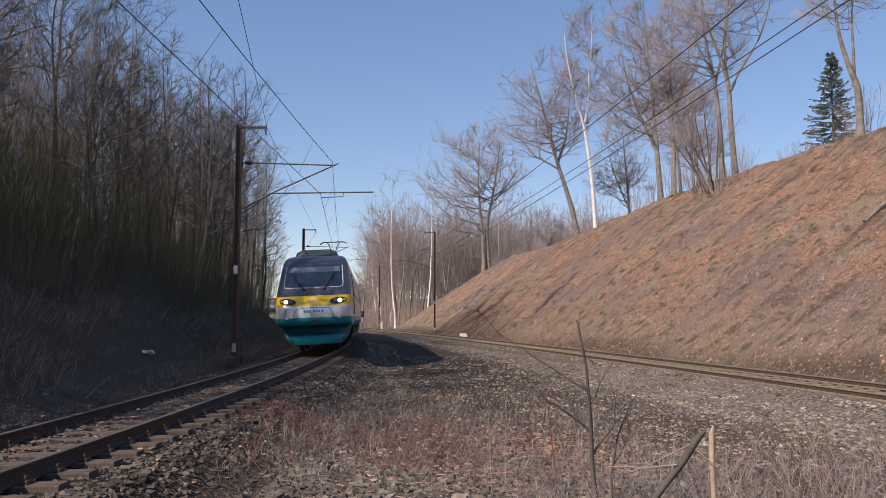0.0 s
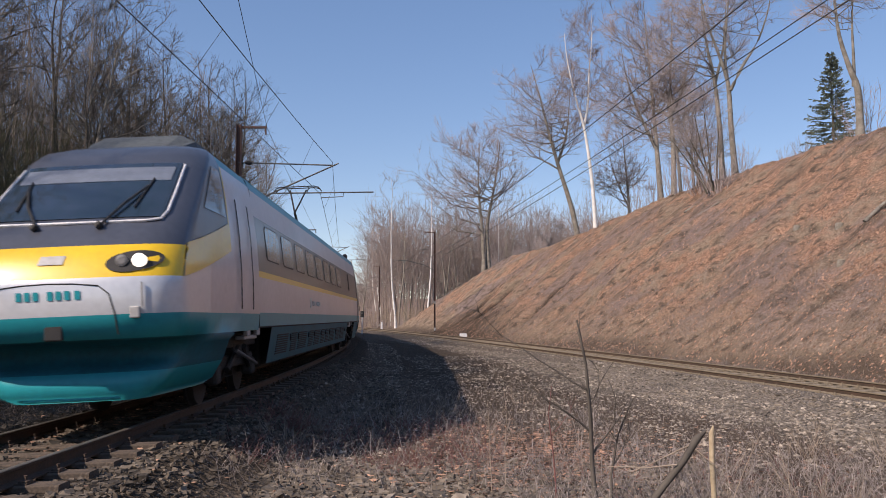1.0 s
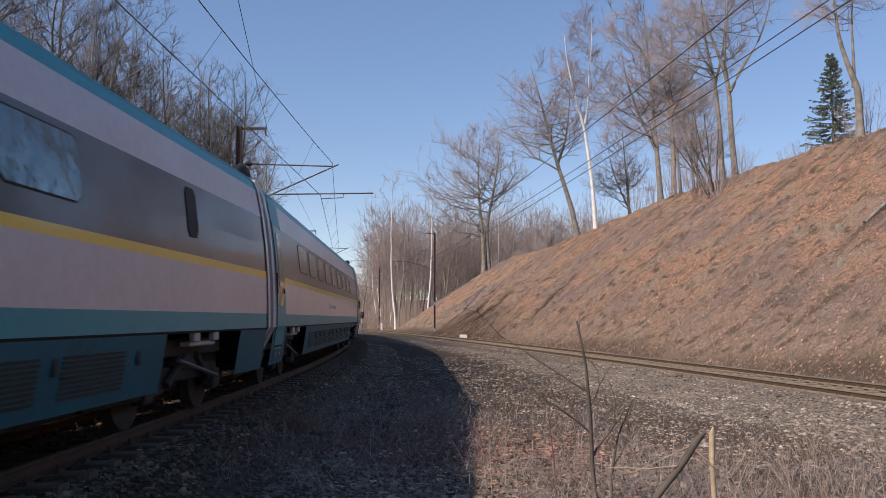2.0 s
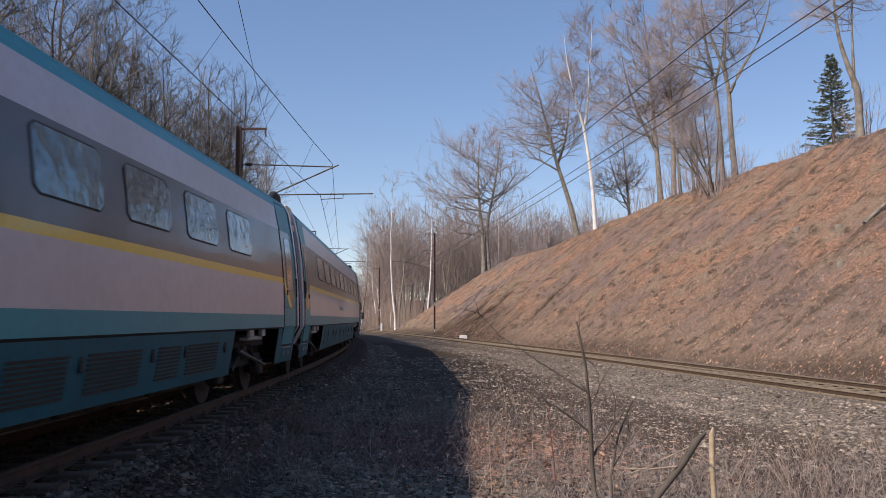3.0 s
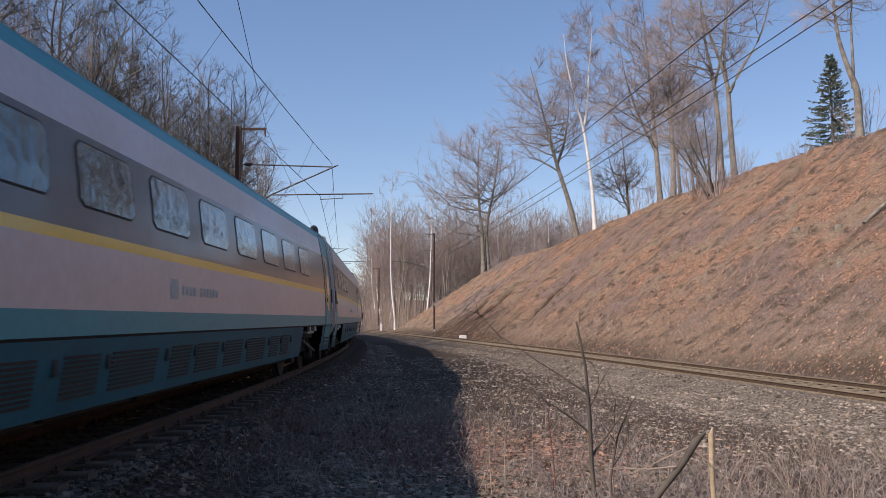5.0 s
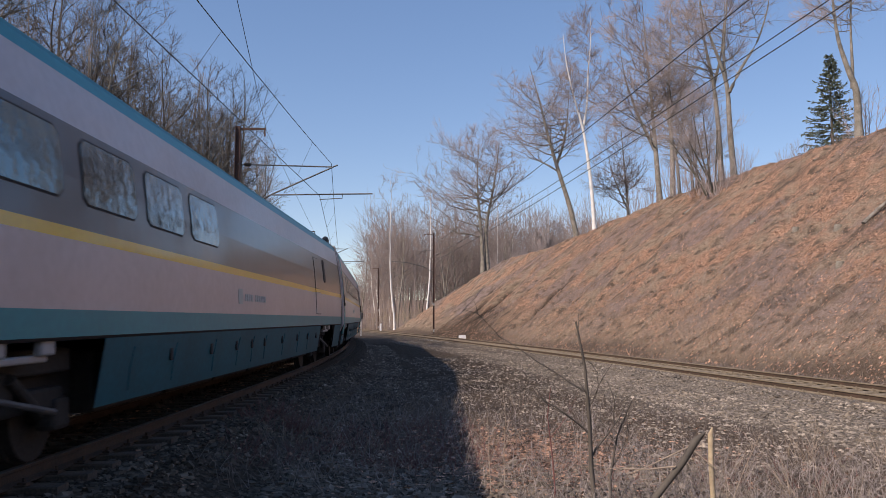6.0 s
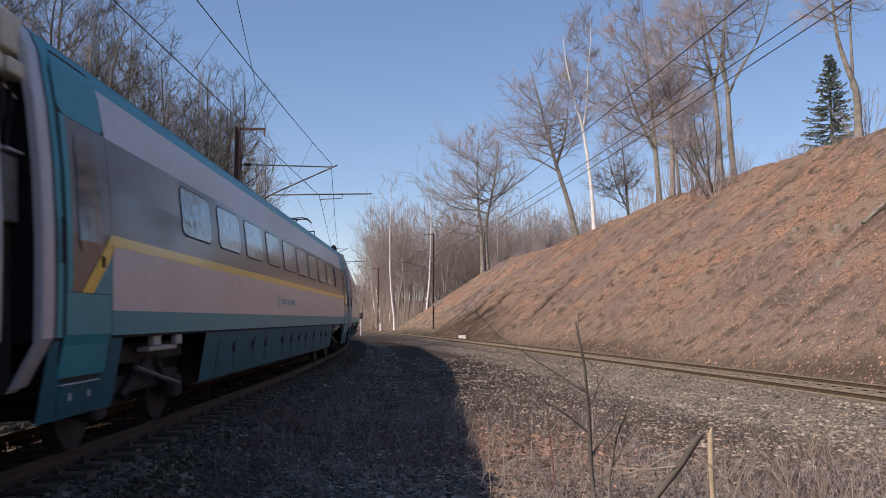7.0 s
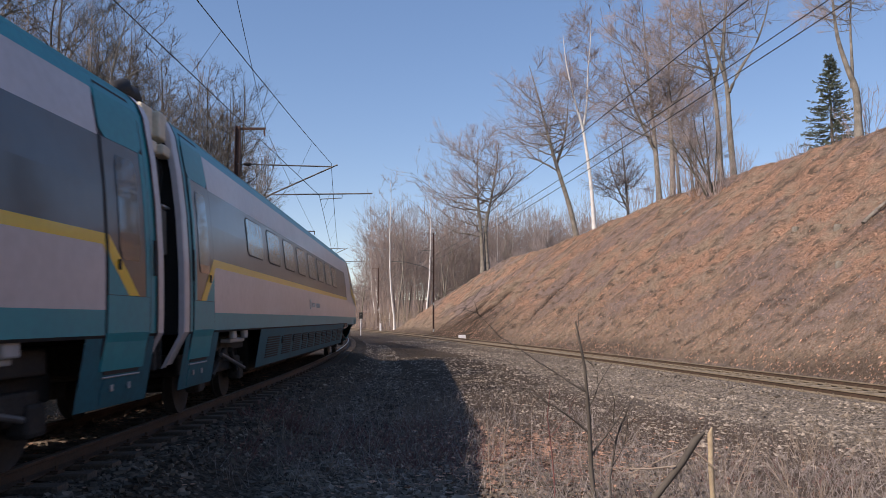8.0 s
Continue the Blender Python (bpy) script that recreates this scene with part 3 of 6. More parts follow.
def door(car, side, y0, y1, rear):
    """A teal plug door with dark glazing; the flank's stripe runs down across it towards the car's end."""
    g = Geo()
    side_plate(g, side, y0 - 0.035, y1 + 0.035, 0.80, 3.84, 0.006, 14, 0.14)
    seal = g.part("door", M_RUBBER, car, "teal plug door with dark glazing")
    for z0, z1, m, name in ((0.84, 1.60, M_TEAL, "door_panel"), (1.605, 3.22, M_BAND, "door_glazing"), (3.225, 3.80, M_TEAL, "door_panel")):
        p = Geo()
        side_plate(p, side, y0, y1, z0, z1, 0.012, 8, 0.10 if z1 == 3.80 else 0.0)
        p.part(name, m, seal)
    w = Geo()
    side_plate(w, side, y0 + 0.26, y1 - 0.26, 1.98, 3.08, 0.020, 10, 0.05)
    w.part("door_window", M_SHIELD, seal)
    st = Geo()
    ya, yb = (y0, y1) if rear else (y1, y0)
    zs = np.linspace(2.215, 1.605, 8)
    into = 1.0 if yb > ya else -1.0

    def run(z):
        """How far past the door's edge the stripe's middle lies at a height."""
        return (2.107 - z) * 1.2

    def flank(z, u, proud):
        return (side * (half_width(z) + proud), ya + into * u, z)
    st.grid([[flank(z, max(run(z) - 0.13, 0.0), 0.017), flank(z, max(run(z) + 0.13, 0.0), 0.017)] for z in zs])
    st.part("door_stripe", M_YELLOW, seal)
    low = Geo().grid([[flank(z, 0.0, 0.0145), flank(z, max(run(z), 0.0), 0.0145)] for z in zs])
    low.part("door_panel", M_TEAL, seal)
    edge = Geo()
    side_plate(edge, side, min(yb, yb - 0.11 * np.sign(yb - ya)), max(yb, yb - 0.11 * np.sign(yb - ya)), 1.605, 3.22, 0.016, 6)
    edge.part("door_edge", M_TEAL, seal)
    tri = Geo().grid([[flank(z, min(run(z) - 0.13, -0.045), 0.008), flank(z, -0.045, 0.008)] for z in np.linspace(2.11, 1.93, 4)])
    tri.part("stripe_bend", M_YELLOW, car)
    for q in (0.3, 0.7):
        Geo().box((side * (half_width(0.66) + 0.02), y0 + (y1 - y0) * q, 0.66), (0.02, 0.05, 0.07), bevel=0.008).part("step_bolt", M_TRIM, car)
    Geo().tube([(side * (half_width(0.77) + 0.012), y0 + 0.08, 0.775), (side * (half_width(0.77) + 0.012), y1 - 0.08, 0.775)], 0.010, 5).part("step_edge", M_TRIM, car)
    Geo().box((side * (half_width(1.9) + 0.02), (ya + yb * 0.3) / 1.3, 1.92), (0.03, 0.05, 0.11), bevel=0.01).part("door_button", M_RUBBER, seal)
    stp = Geo()
    side_plate(stp, side, y0 + 0.1, y1 - 0.1, 0.50, 0.76, 0.008, 2, 0.03)
    stp.part("step_panel", M_TEALD, car)
    h = Geo().tube([(side * (half_width(1.9) + 0.03), yb + (0.10 if rear else -0.10), 1.85), (side * (half_width(2.1) + 0.03), yb + (0.10 if rear else -0.10), 2.25)], 0.018, 6)
    h.part("grab_handle", M_UNDER, car)


def window(car, side, y, width=1.44, z0=2.46, z1=3.14):
    g = Geo()
    side_plate(g, side, y - width / 2, y + width / 2, z0, z1, 0.006, 10, 0.12)
    fr = g.part("window", M_RUBBER, car)
    p = Geo()
    side_plate(p, side, y - width / 2 + 0.02, y + width / 2 - 0.02, z0 + 0.02, z1 - 0.02, 0.012, 10, 0.10)
    p.part("pane", M_GLASS, fr, smooth=True)


def skirt_panels(car, y0, y1, style, rnd):
    """Grilles, hatches and latches along the skirt."""
    for side in (-1, 1):
        y = y0 + 0.7
        while y < y1 - 1.6:
            w = rnd.choice((1.1, 1.5, 1.9))
            g = Geo()
            if style == "grille":
                for z in np.linspace(0.62, 1.0, 9):
                    side_plate(g, side, y, y + w * 0.72, z - 0.014, z + 0.014, 0.012, 1)
                g.part("grille", M_UNDER, car)
            else:
                side_plate(g, side, y, y + w * 0.8, 0.58, 1.06, 0.010, 2, 0.04)
                g.part("hatch", M_TEALD, car)
            k = Geo()
            k.box((side * (half_width(0.9) + 0.015), y + w * 0.9, 0.92), (0.03, 0.09, 0.16), bevel=0.01)
            k.part("latch", M_UNDER, car)
            y += w


def roof_gear(car, y0, y1, pods, insulators):
    for a, b, h in pods:
        g = Geo()
        prof = [(-0.95, 4.00), (-0.85, 4.12 + h * 0.6), (-0.6, 4.14 + h), (0.6, 4.14 + h), (0.85, 4.12 + h * 0.6), (0.95, 4.00)]
        n = len(prof)
        rows = [[(x * s, y, 4.00 + (z - 4.00) * q) for x, z in prof] for y, s, q in ((a, 0.86, 0.25), (a + 0.5, 1, 1), (b - 0.5, 1, 1), (b, 0.86, 0.25))]
        g.grid(rows)
        g.f.append(list(range(n)))
        g.f.append(list(range(3 * n, 4 * n)))
        g.part("roof_pod", M_ROOF, car, "grey roof fairing")
    for x, y in insulators:
        g = Geo()
        g.tube([(x, y, 4.04), (x, y, 4.19), (x, y, 4.20), (x, y, 4.26), (x, y, 4.27), (x, y, 4.33), (x, y, 4.34), (x, y, 4.40)],
               [0.05, 0.05, 0.11, 0.11, 0.06, 0.10, 0.06, 0.05], 10)
        g.box((x, y + 0.2, 4.42), (0.10, 0.5, 0.05), bevel=0.015)
        g.part("roof_insulator", M_UNDER, car)


def pantograph(car, y, top):
    base = Geo()
    for x in (-0.55, 0.55):
        base.box((x, y, 4.30), (0.07, 1.5, 0.07), bevel=0.015)
    for a in (-0.7, 0.7):
        base.box((0, y + a, 4.30), (1.2, 0.07, 0.07), bevel=0.015)
        for x in (-0.5, 0.5):
            base.tube([(x, y + a, 4.02), (x, y + a, 4.29)], 0.06, 8)
    ob = base.part("pantograph", M_UNDER, car, "raised dark pantograph")
    knee = (4.3 + top) / 2 - 0.1
    arm = Geo()
    arm.tube([(0, y + 0.6, 4.34), (0, y - 0.9, knee)], 0.045, 8)
    arm.tube([(0, y - 0.9, knee), (0.3, y + 0.15, top - 0.12)], 0.03, 6)
    arm.tube([(0, y - 0.9, knee), (-0.3, y + 0.15, top - 0.12)], 0.03, 6)
    arm.tube([(0.06, y + 0.3, 4.34), (0.04, y - 0.85, knee - 0.08)], 0.02, 6)
    arm.part("pantograph_arm", M_UNDER, ob)
    head = Geo()
    for a in (-0.05, 0.32):
        head.tube([(-0.86, y + a, top - 0.16), (-0.78, y + a, top - 0.06), (-0.62, y + a, top - 0.01), (0.62, y + a, top - 0.01), (0.78, y + a, top - 0.06), (0.86, y + a, top - 0.16)], 0.020, 6)
    for x in (-0.4, 0.4):
        head.tube([(x, y - 0.05, top - 0.04), (x, y + 0.32, top - 0.04)], 0.02, 6)
        head.tube([(x, y + 0.12, top - 0.04), (x * 0.8, y + 0.14, top - 0.2)], 0.02, 6)
    head.part("pantograph_head", M_UNDER, ob)


# front of the driving cars: (height, how far back from the tip, half width at the front, level's paint)
# paint 0 below the overhang: a darker teal that deepens the recess's shade
NOSE = [(0.36, 0.66, 0.86, 2), (0.46, 0.52, 1.02, 2), (0.72, 0.54, 1.18, 0), (0.80, 0.82, 1.22, 0), (1.02, 0.90, 1.30, 0), (1.12, 0.62, 1.39, 0), (1.14, 0.10, 1.455, 2), (1.43, 0.02, 1.485, 9),
        (1.80, 0.00, 1.490, 9), (1.88, 0.03, 1.490, 4), (2.10, 0.12, 1.480, 4), (2.29, 0.26, 1.465, 8), (2.48, 0.45, 1.450, 8), (2.66, 0.66, 1.435, 8),
        (2.95, 1.02, 1.410, 8), (3.25, 1.40, 1.385, 8), (3.55, 1.78, 1.355, 8), (3.76, 2.05, 1.32, 8), (3.92, 2.30, 1.25, 8),
        (4.03, 2.65, 1.12, 8), (4.11, 3.30, 0.86, 6), (4.15, 4.30, 0.40, 6)]
CABLEN = 5.2
JOINT = 3.05           # where the cab's panels meet the flank
ACROSS = (0.0, 0.25, 0.5, 0.7, 0.84, 0.93, 0.98, 1.0)


def nose_point(row, a):
    """A point on the nose: a in 0..1 across the front, 1..2 back along the flank. y from the tip."""
    z, back, w, _ = row
    deep = 0.42 if z > 1.13 else 0.35
    wide = half_width(max(z, 1.14)) if z > 1.13 else w + 0.16
    if a <= 1:
        return w * a, back + deep * (0.22 * a ** 2 + 0.78 * a ** 9), z
    t = a - 1
    first = back + deep
    joint = max(JOINT, first)
    y = first + (joint - first) * t * 2 if t <= 0.5 else joint + (CABLEN - joint) * (t * 2 - 1)
    ease = 1 - (1 - min((y - first) / (CABLEN - first), 1.0)) ** 2.6
    return w + (wide - w) * ease, y, z


def flank_point(side, y, z, tip, out):
    """A point on the cab's flank, out metres proud of it."""
    zs = [r[0] for r in NOSE]
    row = (z, float(np.interp(z, zs, [r[1] for r in NOSE])), float(np.interp(z, zs, [r[2] for r in NOSE])), 0)
    first = row[1] + 0.42
    joint = max(JOINT, first)
    t = 0.5 * (y - first) / (joint - first + 1e-6) if y <= joint else 0.5 + 0.5 * (y - joint) / (CABLEN - joint)
    x, yy, zz = nose_point(row, 1 + min(max(t, 0.0), 1.0))
    return (side * (x + out), tip + yy, zz)


def cab(car, tip):
    """Driver's cab whose nose points to -y, with its tip at y = tip."""
    cols = list(ACROSS) + [1.06, 1.14, 1.25, 1.38, 1.5, 1.66, 1.83, 2.0]
    full = [-a for a in cols[:0:-1]] + cols
    v, f, mi = [], [], []
    for row in NOSE:
        for a in full:
            x, y, z = nose_point(row, abs(a))
            v.append((math.copysign(x, a) if a else 0.0, tip + y, z))
    k = len(full)
    for i in range(len(NOSE) - 1):
        for j in range(k - 1):
            am = abs(full[j] + full[j + 1]) / 2
            z = NOSE[i][0]
            p = NOSE[i][3]
            if z < 1.13 and am > 1.5:
                continue                       # open over the leading bogie
            if am > 1.0:
                zm, lift = (z + NOSE[i + 1][0]) / 2, min((am - 1) / 0.5, 1) * 0.55
                if z > 1.42:
                    p = (9 if am < 1.2 else 3) if zm < 2.09 + lift else 8
                if am > 1.5 and z > 1.42:
                    p = 3 if z < 3.7 else 2
                if p == 9 and am > 1.2:
                    p = 3
            f.append([i * k + j, i * k + j + 1, (i + 1) * k + j + 1, (i + 1) * k + j])
            mi.append(p)
    f.append([j for j in range(k)])
    mi.append(1)
    mesh_object("cab_shell", v, f, PAINTS, car, "yellow, silver and slate-grey cab", smooth=True, index=mi)

    def front(z, x, out=0.0):
        """The point of the nose's front at height z, x metres off its middle."""
        zs = [r[0] for r in NOSE]
        row = (z, float(np.interp(z, zs, [r[1] for r in NOSE])), float(np.interp(z, zs, [r[2] for r in NOSE])), 0)
        px_, py_, pz_ = nose_point(row, min(abs(x) / row[2], 1.0))
        return Vector((x, tip + py_ - out, pz_ + out * 0.45))

    def patch(outline_rows, out):
        return [[front(z, x, out) for x in xs] for z, xs in outline_rows]

    def rect_rows(z0, z1, x0b, x1b, x0t, x1t, nz=8, nx=14):
        rows = []
        for i in range(nz + 1):
            t = i / nz
            rows.append((z0 + (z1 - z0) * t, np.linspace(x0b + (x0t - x0b) * t, x1b + (x1t - x1b) * t, nx)))
        return rows

    g = Geo().grid(patch(rect_rows(2.68, 3.60, -1.14, 1.14, -1.09, 1.09), 0.012))
    g.part("windscreen", M_SHIELD, car, "sloping dark windscreen", smooth=True)
    s = Geo()
    path = [(3.56, -1.13), (3.1, -1.165), (2.76, -1.18), (2.645, -1.14), (2.615, -0.98), (2.605, 0.0), (2.615, 0.98), (2.645, 1.14), (2.76, 1.18), (3.1, 1.165), (3.56, 1.13)]
    s.tube([front(z, x, 0.018) for z, x in path], 0.02, 6)
    s.part("windscreen_trim", M_STRIP, car, "white trim line")
    Geo().grid(patch(rect_rows(3.28, 3.52, -1.04, 1.04, -1.03, 1.03, 3, 10), 0.018)).part("sun_blind", M_BLIND, car, "pale blind behind the windscreen", smooth=True)
    for side in (-1, 1):
        wiper = Geo()
        wiper.tube([front(2.56, 0.40 * side + 0.05, 0.04), front(2.86, 0.62 * side, 0.06), front(3.16, 0.80 * side, 0.04)], 0.018, 6)
        wiper.tube([front(2.82, 0.76 * side, 0.03), front(3.30, 0.83 * side, 0.03)], 0.014, 5)
        wiper.tube([front(2.53, 0.40 * side, 0.02), front(2.57, 0.40 * side + 0.06, 0.06)], 0.05, 8)
        wiper.part("wiper", M_RUBBER, car)
        # headlight: dark almond housing with two lamps
        cx, cz = side * 0.97, 2.065
        h = Geo()
        ring = []
        for q in range(20):
            t = 2 * math.pi * q / 20
            ring.append((cx + side * 0.33 * math.cos(t) * (1 + 0.05 * math.cos(t)), cz + 0.132 * math.sin(t) + 0.03 * math.cos(t)))
        pts = [front(z, x, 0.012) for x, z in ring]
        n = len(h.v)
        h.v += [tuple(p) for p in pts] + [tuple(front(cz, cx, 0.016))]
        h.f += [[n + i, n + (i + 1) % 20, n + 20] for i in range(20)]
        hl = h.part("headlight", M_RUBBER, car, "dark almond headlight housing")
        for dx, r, m, nm in ((0.08, 0.085, M_LAMP, "lamp"), (-0.12, 0.075, M_STEEL, "lamp")):
            c = front(cz, cx + side * dx, 0.02)
            lg = Geo()
            nrm = Vector((0, -1, 0.15)).normalized()
            lg.tube([c + nrm * -0.03, c + nrm * 0.02, c + nrm * 0.03], [r, r, r * 0.6], 16)
            lg.part(nm, m, hl, "lit white lamp" if m is M_LAMP else "dark lamp")
        b = Geo()
        b.box(tuple(front(1.44, side * 1.02, 0.02)), (0.12, 0.05, 0.14), bevel=0.015)
        b.tube([front(1.50, side * 1.10, 0.02), front(1.80, side * 1.10, 0.02)], 0.012, 5)
        b.part("lifting_lug", M_TRIM, car)
        # side window of the cab
        rows = []
        for z in np.linspace(2.92, 3.66, 6):
            t = (z - 2.92) / 0.74
            rows.append([flank_point(side, y, z, tip, 0.010) for y in np.linspace(1.75 + 0.75 * t, 2.92, 5)])
        w = Geo().grid(rows)
        w.part("cab_side_window", M_SHIELD, car, smooth=True)
        band = []
        for y in np.linspace(0.42, JOINT, 20):
            k = ((y - 0.42) / (JOINT - 0.42)) ** 1.2
            band.append([flank_point(side, y, z, tip, 0.018) for z in np.linspace(1.88 + 0.52 * k, 2.29 + 0.55 * k, 9)])
        Geo().grid(band).part("cab_stripe", M_YELLOW, car, smooth=True)
        Geo().grid([[flank_point(side, y, z, tip, 0.006) for z in np.linspace(2.40, 3.74, 8)] for y in (JOINT - 0.03, JOINT + 0.05)]).part("cab_joint_strip", M_YELLOW, car)
    hat = Geo()
    outline = [(1.19, -0.80), (1.45, -0.78), (1.68, -0.72), (1.78, -0.60), (1.81, -0.3), (1.82, 0.0), (1.81, 0.3), (1.78, 0.60), (1.68, 0.72), (1.45, 0.78), (1.19, 0.80)]
    hat.tube([front(z, x, 0.004) for z, x in outline], 0.008, 5)
    hat.part("coupler_hatch_seam", M_UNDER, car)
    c = Geo().box(tuple(front(1.24, 0.05, -0.01)), (0.22, 0.06, 0.19), bevel=0.02)
    c.part("coupler_socket", M_RUBBER, car)
    # number and badge as plain bars
    for x in (-0.33, -0.23, -0.13, 0.04, 0.14, 0.24, 0.36):
        Geo().grid(patch([(1.62, (x - 0.033, x + 0.033)), (1.725, (x - 0.033, x + 0.033))], 0.010)).part("number_bar", M_TEAL, car)
    bd = Geo().grid(patch([(2.05, (-0.15, 0.15)), (2.16, (-0.13, 0.17))], 0.012))
    bd.part("badge", M_TRIM, car, "pale badge")
    for z, x0, x1 in ((0.40, -0.62, 0.62),):
        lip = Geo().tube([front(z, x, 0.01) for x in np.linspace(x0, x1, 9)], 0.03, 6)
        lip.part("snow_plough_lip", M_TEAL, car, smooth=True)


PLAIN_REAR = (0, 4)       # cars with no door at their rear end


def build_car(kind, index):
    """kind: 'front', 'rear' or 'middle'. Nose to -y for 'front'; local y runs along the train, away from its leading end."""
    rnd = random.Random(index)
    length = 25.9 if kind == "middle" else 28.2
    half = length / 2
    car = new("train_car")
    lab = {"front": "leading car of a tilting train, yellow nose", "rear": "rear driving car of a grey and teal train",
           "middle": "grey and teal train car with yellow stripe"}[kind]
    tagged(car, lab, "train car", "cars of the train")
    y0, y1 = -half + 0.44, half - 0.44
    turn = 1 if kind != "rear" else -1
    if kind == "front":
        cab(car, -half)
        y0 = -half + CABLEN
    if kind == "rear":
        before = set(bpy.data.objects)
        cab(car, -half)
        for ob in set(bpy.data.objects) - before:
            if ob.parent == car:
                ob.matrix_local = pose(0, 0, 0, 0, 0, 180)
        y1 = half - CABLEN
    bog = (-half + (4.9 if kind == "front" else 3.7), half - (4.9 if kind == "rear" else 3.7))
    shell(car, y0, y1, bog, (-half + 1.74 if kind != "front" else -99, half - 1.74 if kind != "rear" and index not in PLAIN_REAR else 99))
    for b in bog:
        bogie(car, b)
    ends = [(-half + 0.44, -1)] if kind != "front" else []
    ends += [(half - 0.44, 1)] if kind != "rear" else []
    for y, d in ends:
        car_end(car, y, d)
        for side in (-1, 1) if d < 0 or index not in PLAIN_REAR else ():
            door(car, side, y + 0.24 if d < 0 else y - 1.27, y + 1.27 if d < 0 else y - 0.24, rear=d > 0)
    for side in (-1, 1):
        if kind == "front":
            g = Geo()
            side_plate(g, side, y0 - 1.55, y0 - 0.75, 1.5, 3.3, 0.008, 4, 0.05)
            g.part("crew_door", M_WHITE, car, "pale crew door")
            for yy in (y0 - 1.6, y0 - 0.7):
                r = Geo().tube([(side * (half_width(z) + 0.03), yy, z) for z in np.linspace(1.5, 3.3, 7)], 0.009, 5)
                r.part("door_rail", M_UNDER, car)
        if kind == "front":
            places = [-half + 6.76 + 1.885 * i for i in range(8)]
        elif kind == "rear":
            places = [-half + 4.9 + 1.96 * i for i in range(8)]
        elif index == 4:
            places = [-9.35, -7.5, -5.75, -4.0]
        elif index == 5:
            places = [-8.05 + 1.885 * i for i in range(9)]
        else:
            places = [-8.05 + 2.012 * i for i in range(9)]
        for yy in places:
            window(car, side, yy)
        if index in (0, 4, 5):
            yy = half - 4.35
            g = Geo()
            side_plate(g, side, yy - 0.2, yy + 0.2, 2.46, 3.14, 0.012, 8, 0.08)
            g.part("slit_window", M_RUBBER, car)
        if index == 4:
            yy = half - 5.85
            g = Geo()
            side_plate(g, side, yy - 0.46, yy + 0.46, 1.50, 3.1, 0.008, 6, 0.04)
            p = g.part("service_hatch_seam", M_RUBBER, car)
            for z0, z1, m in ((1.52, 2.115, M_WHITE), (2.12, 2.21, M_YELLOW), (2.215, 3.08, M_BAND)):
                q = Geo()
                side_plate(q, side, yy - 0.44, yy + 0.44, z0, z1, 0.014, 3)
                q.part("hatch_panel", m, p)
        # operator's writing on the flank, as plain bars
        by = -2.2
        side_plate(Geo(), side, by, by + 0.34, 1.62, 1.88, 0.006, 2, 0.04).part("flank_badge", M_PALETEAL, car, "plain pale teal badge")
        for j in range(11):
            if j != 4:
                side_plate(Geo(), side, by + 0.5 + j * 0.16, by + 0.6 + j * 0.16, 1.68, 1.80, 0.006, 1).part("letter_bar", M_PALETEAL, car)
    skirt_panels(car, bog[0] + 1.7, bog[1] - 1.7, "grille" if index in (0, 1, 3, 6) else "hatch", rnd)
    # boxes run nearly end to end, to keep light out from under the car
    for yy in np.arange(bog[0] + 2.3, bog[1] - 2.5, 2.4):
        Geo().box((0, yy + 1, 0.72), (2.2, 2.3, 0.70), bevel=0.05).part("underfloor_box", M_UNDER, car)
    pods = [(y0 + 0.6, y0 + 4.5, 0.10), (y1 - 9, y1 - 3.5, 0.07)] if kind == "middle" else []
    if kind == "front":
        pods = [(-half + 3.0, -half + 6.2, 0.24), (-2.0, 3.0, 0.05)]
    if kind == "rear":
        pods = [(half - 6.2, half - 3.0, 0.24)]
    ins = [(x, y1 - d) for x, d in ((0.35, 0.5), (-0.35, 0.5), (0.45, 1.5), (0.2, 2.4))] if index in (0, 1, 4, 5) else []
    if index in (5, 6):
        ins += [(0.45, y0 + 0.8), (0.3, y0 + 2.2), (0.45, y0 + 3.0)]
    roof_gear(car, y0, y1, pods, ins)
    if kind == "front":
        pantograph(car, -half + 20.6, 6.30)
    if index == 5:
        pantograph(car, half - 5.5, 4.75)
    return car, length


CARS = []
for i in range(7):
    CARS.append(build_car("front" if i == 0 else "rear" if i == 6 else "middle", i))
SPEED, NOSE_AT, GAP_AT = 22.48, 28.22, 56.30


def car_rows(i):
    """Where car i is, time by time, both bogies on the curve, leaning into it."""
    length = CARS[i][1]
    mid = NOSE_AT + length / 2 if i == 0 else GAP_AT + 25.9 * (i - 1) + length / 2
    rows = []
    for n in range(41):
        t = n * 0.2
        s = mid - SPEED * t
        a, b = on_line(1, s - 9), on_line(1, s + 9)
        rows.append((t, pose((a[0] + b[0]) / 2, (a[1] + b[1]) / 2, 0.0, 0, -2.6, math.degrees((a[2] + b[2]) / 2))))
    return rows


def motions():
    for i, (car, _) in enumerate(CARS):
        walk(car, car_rows(i))


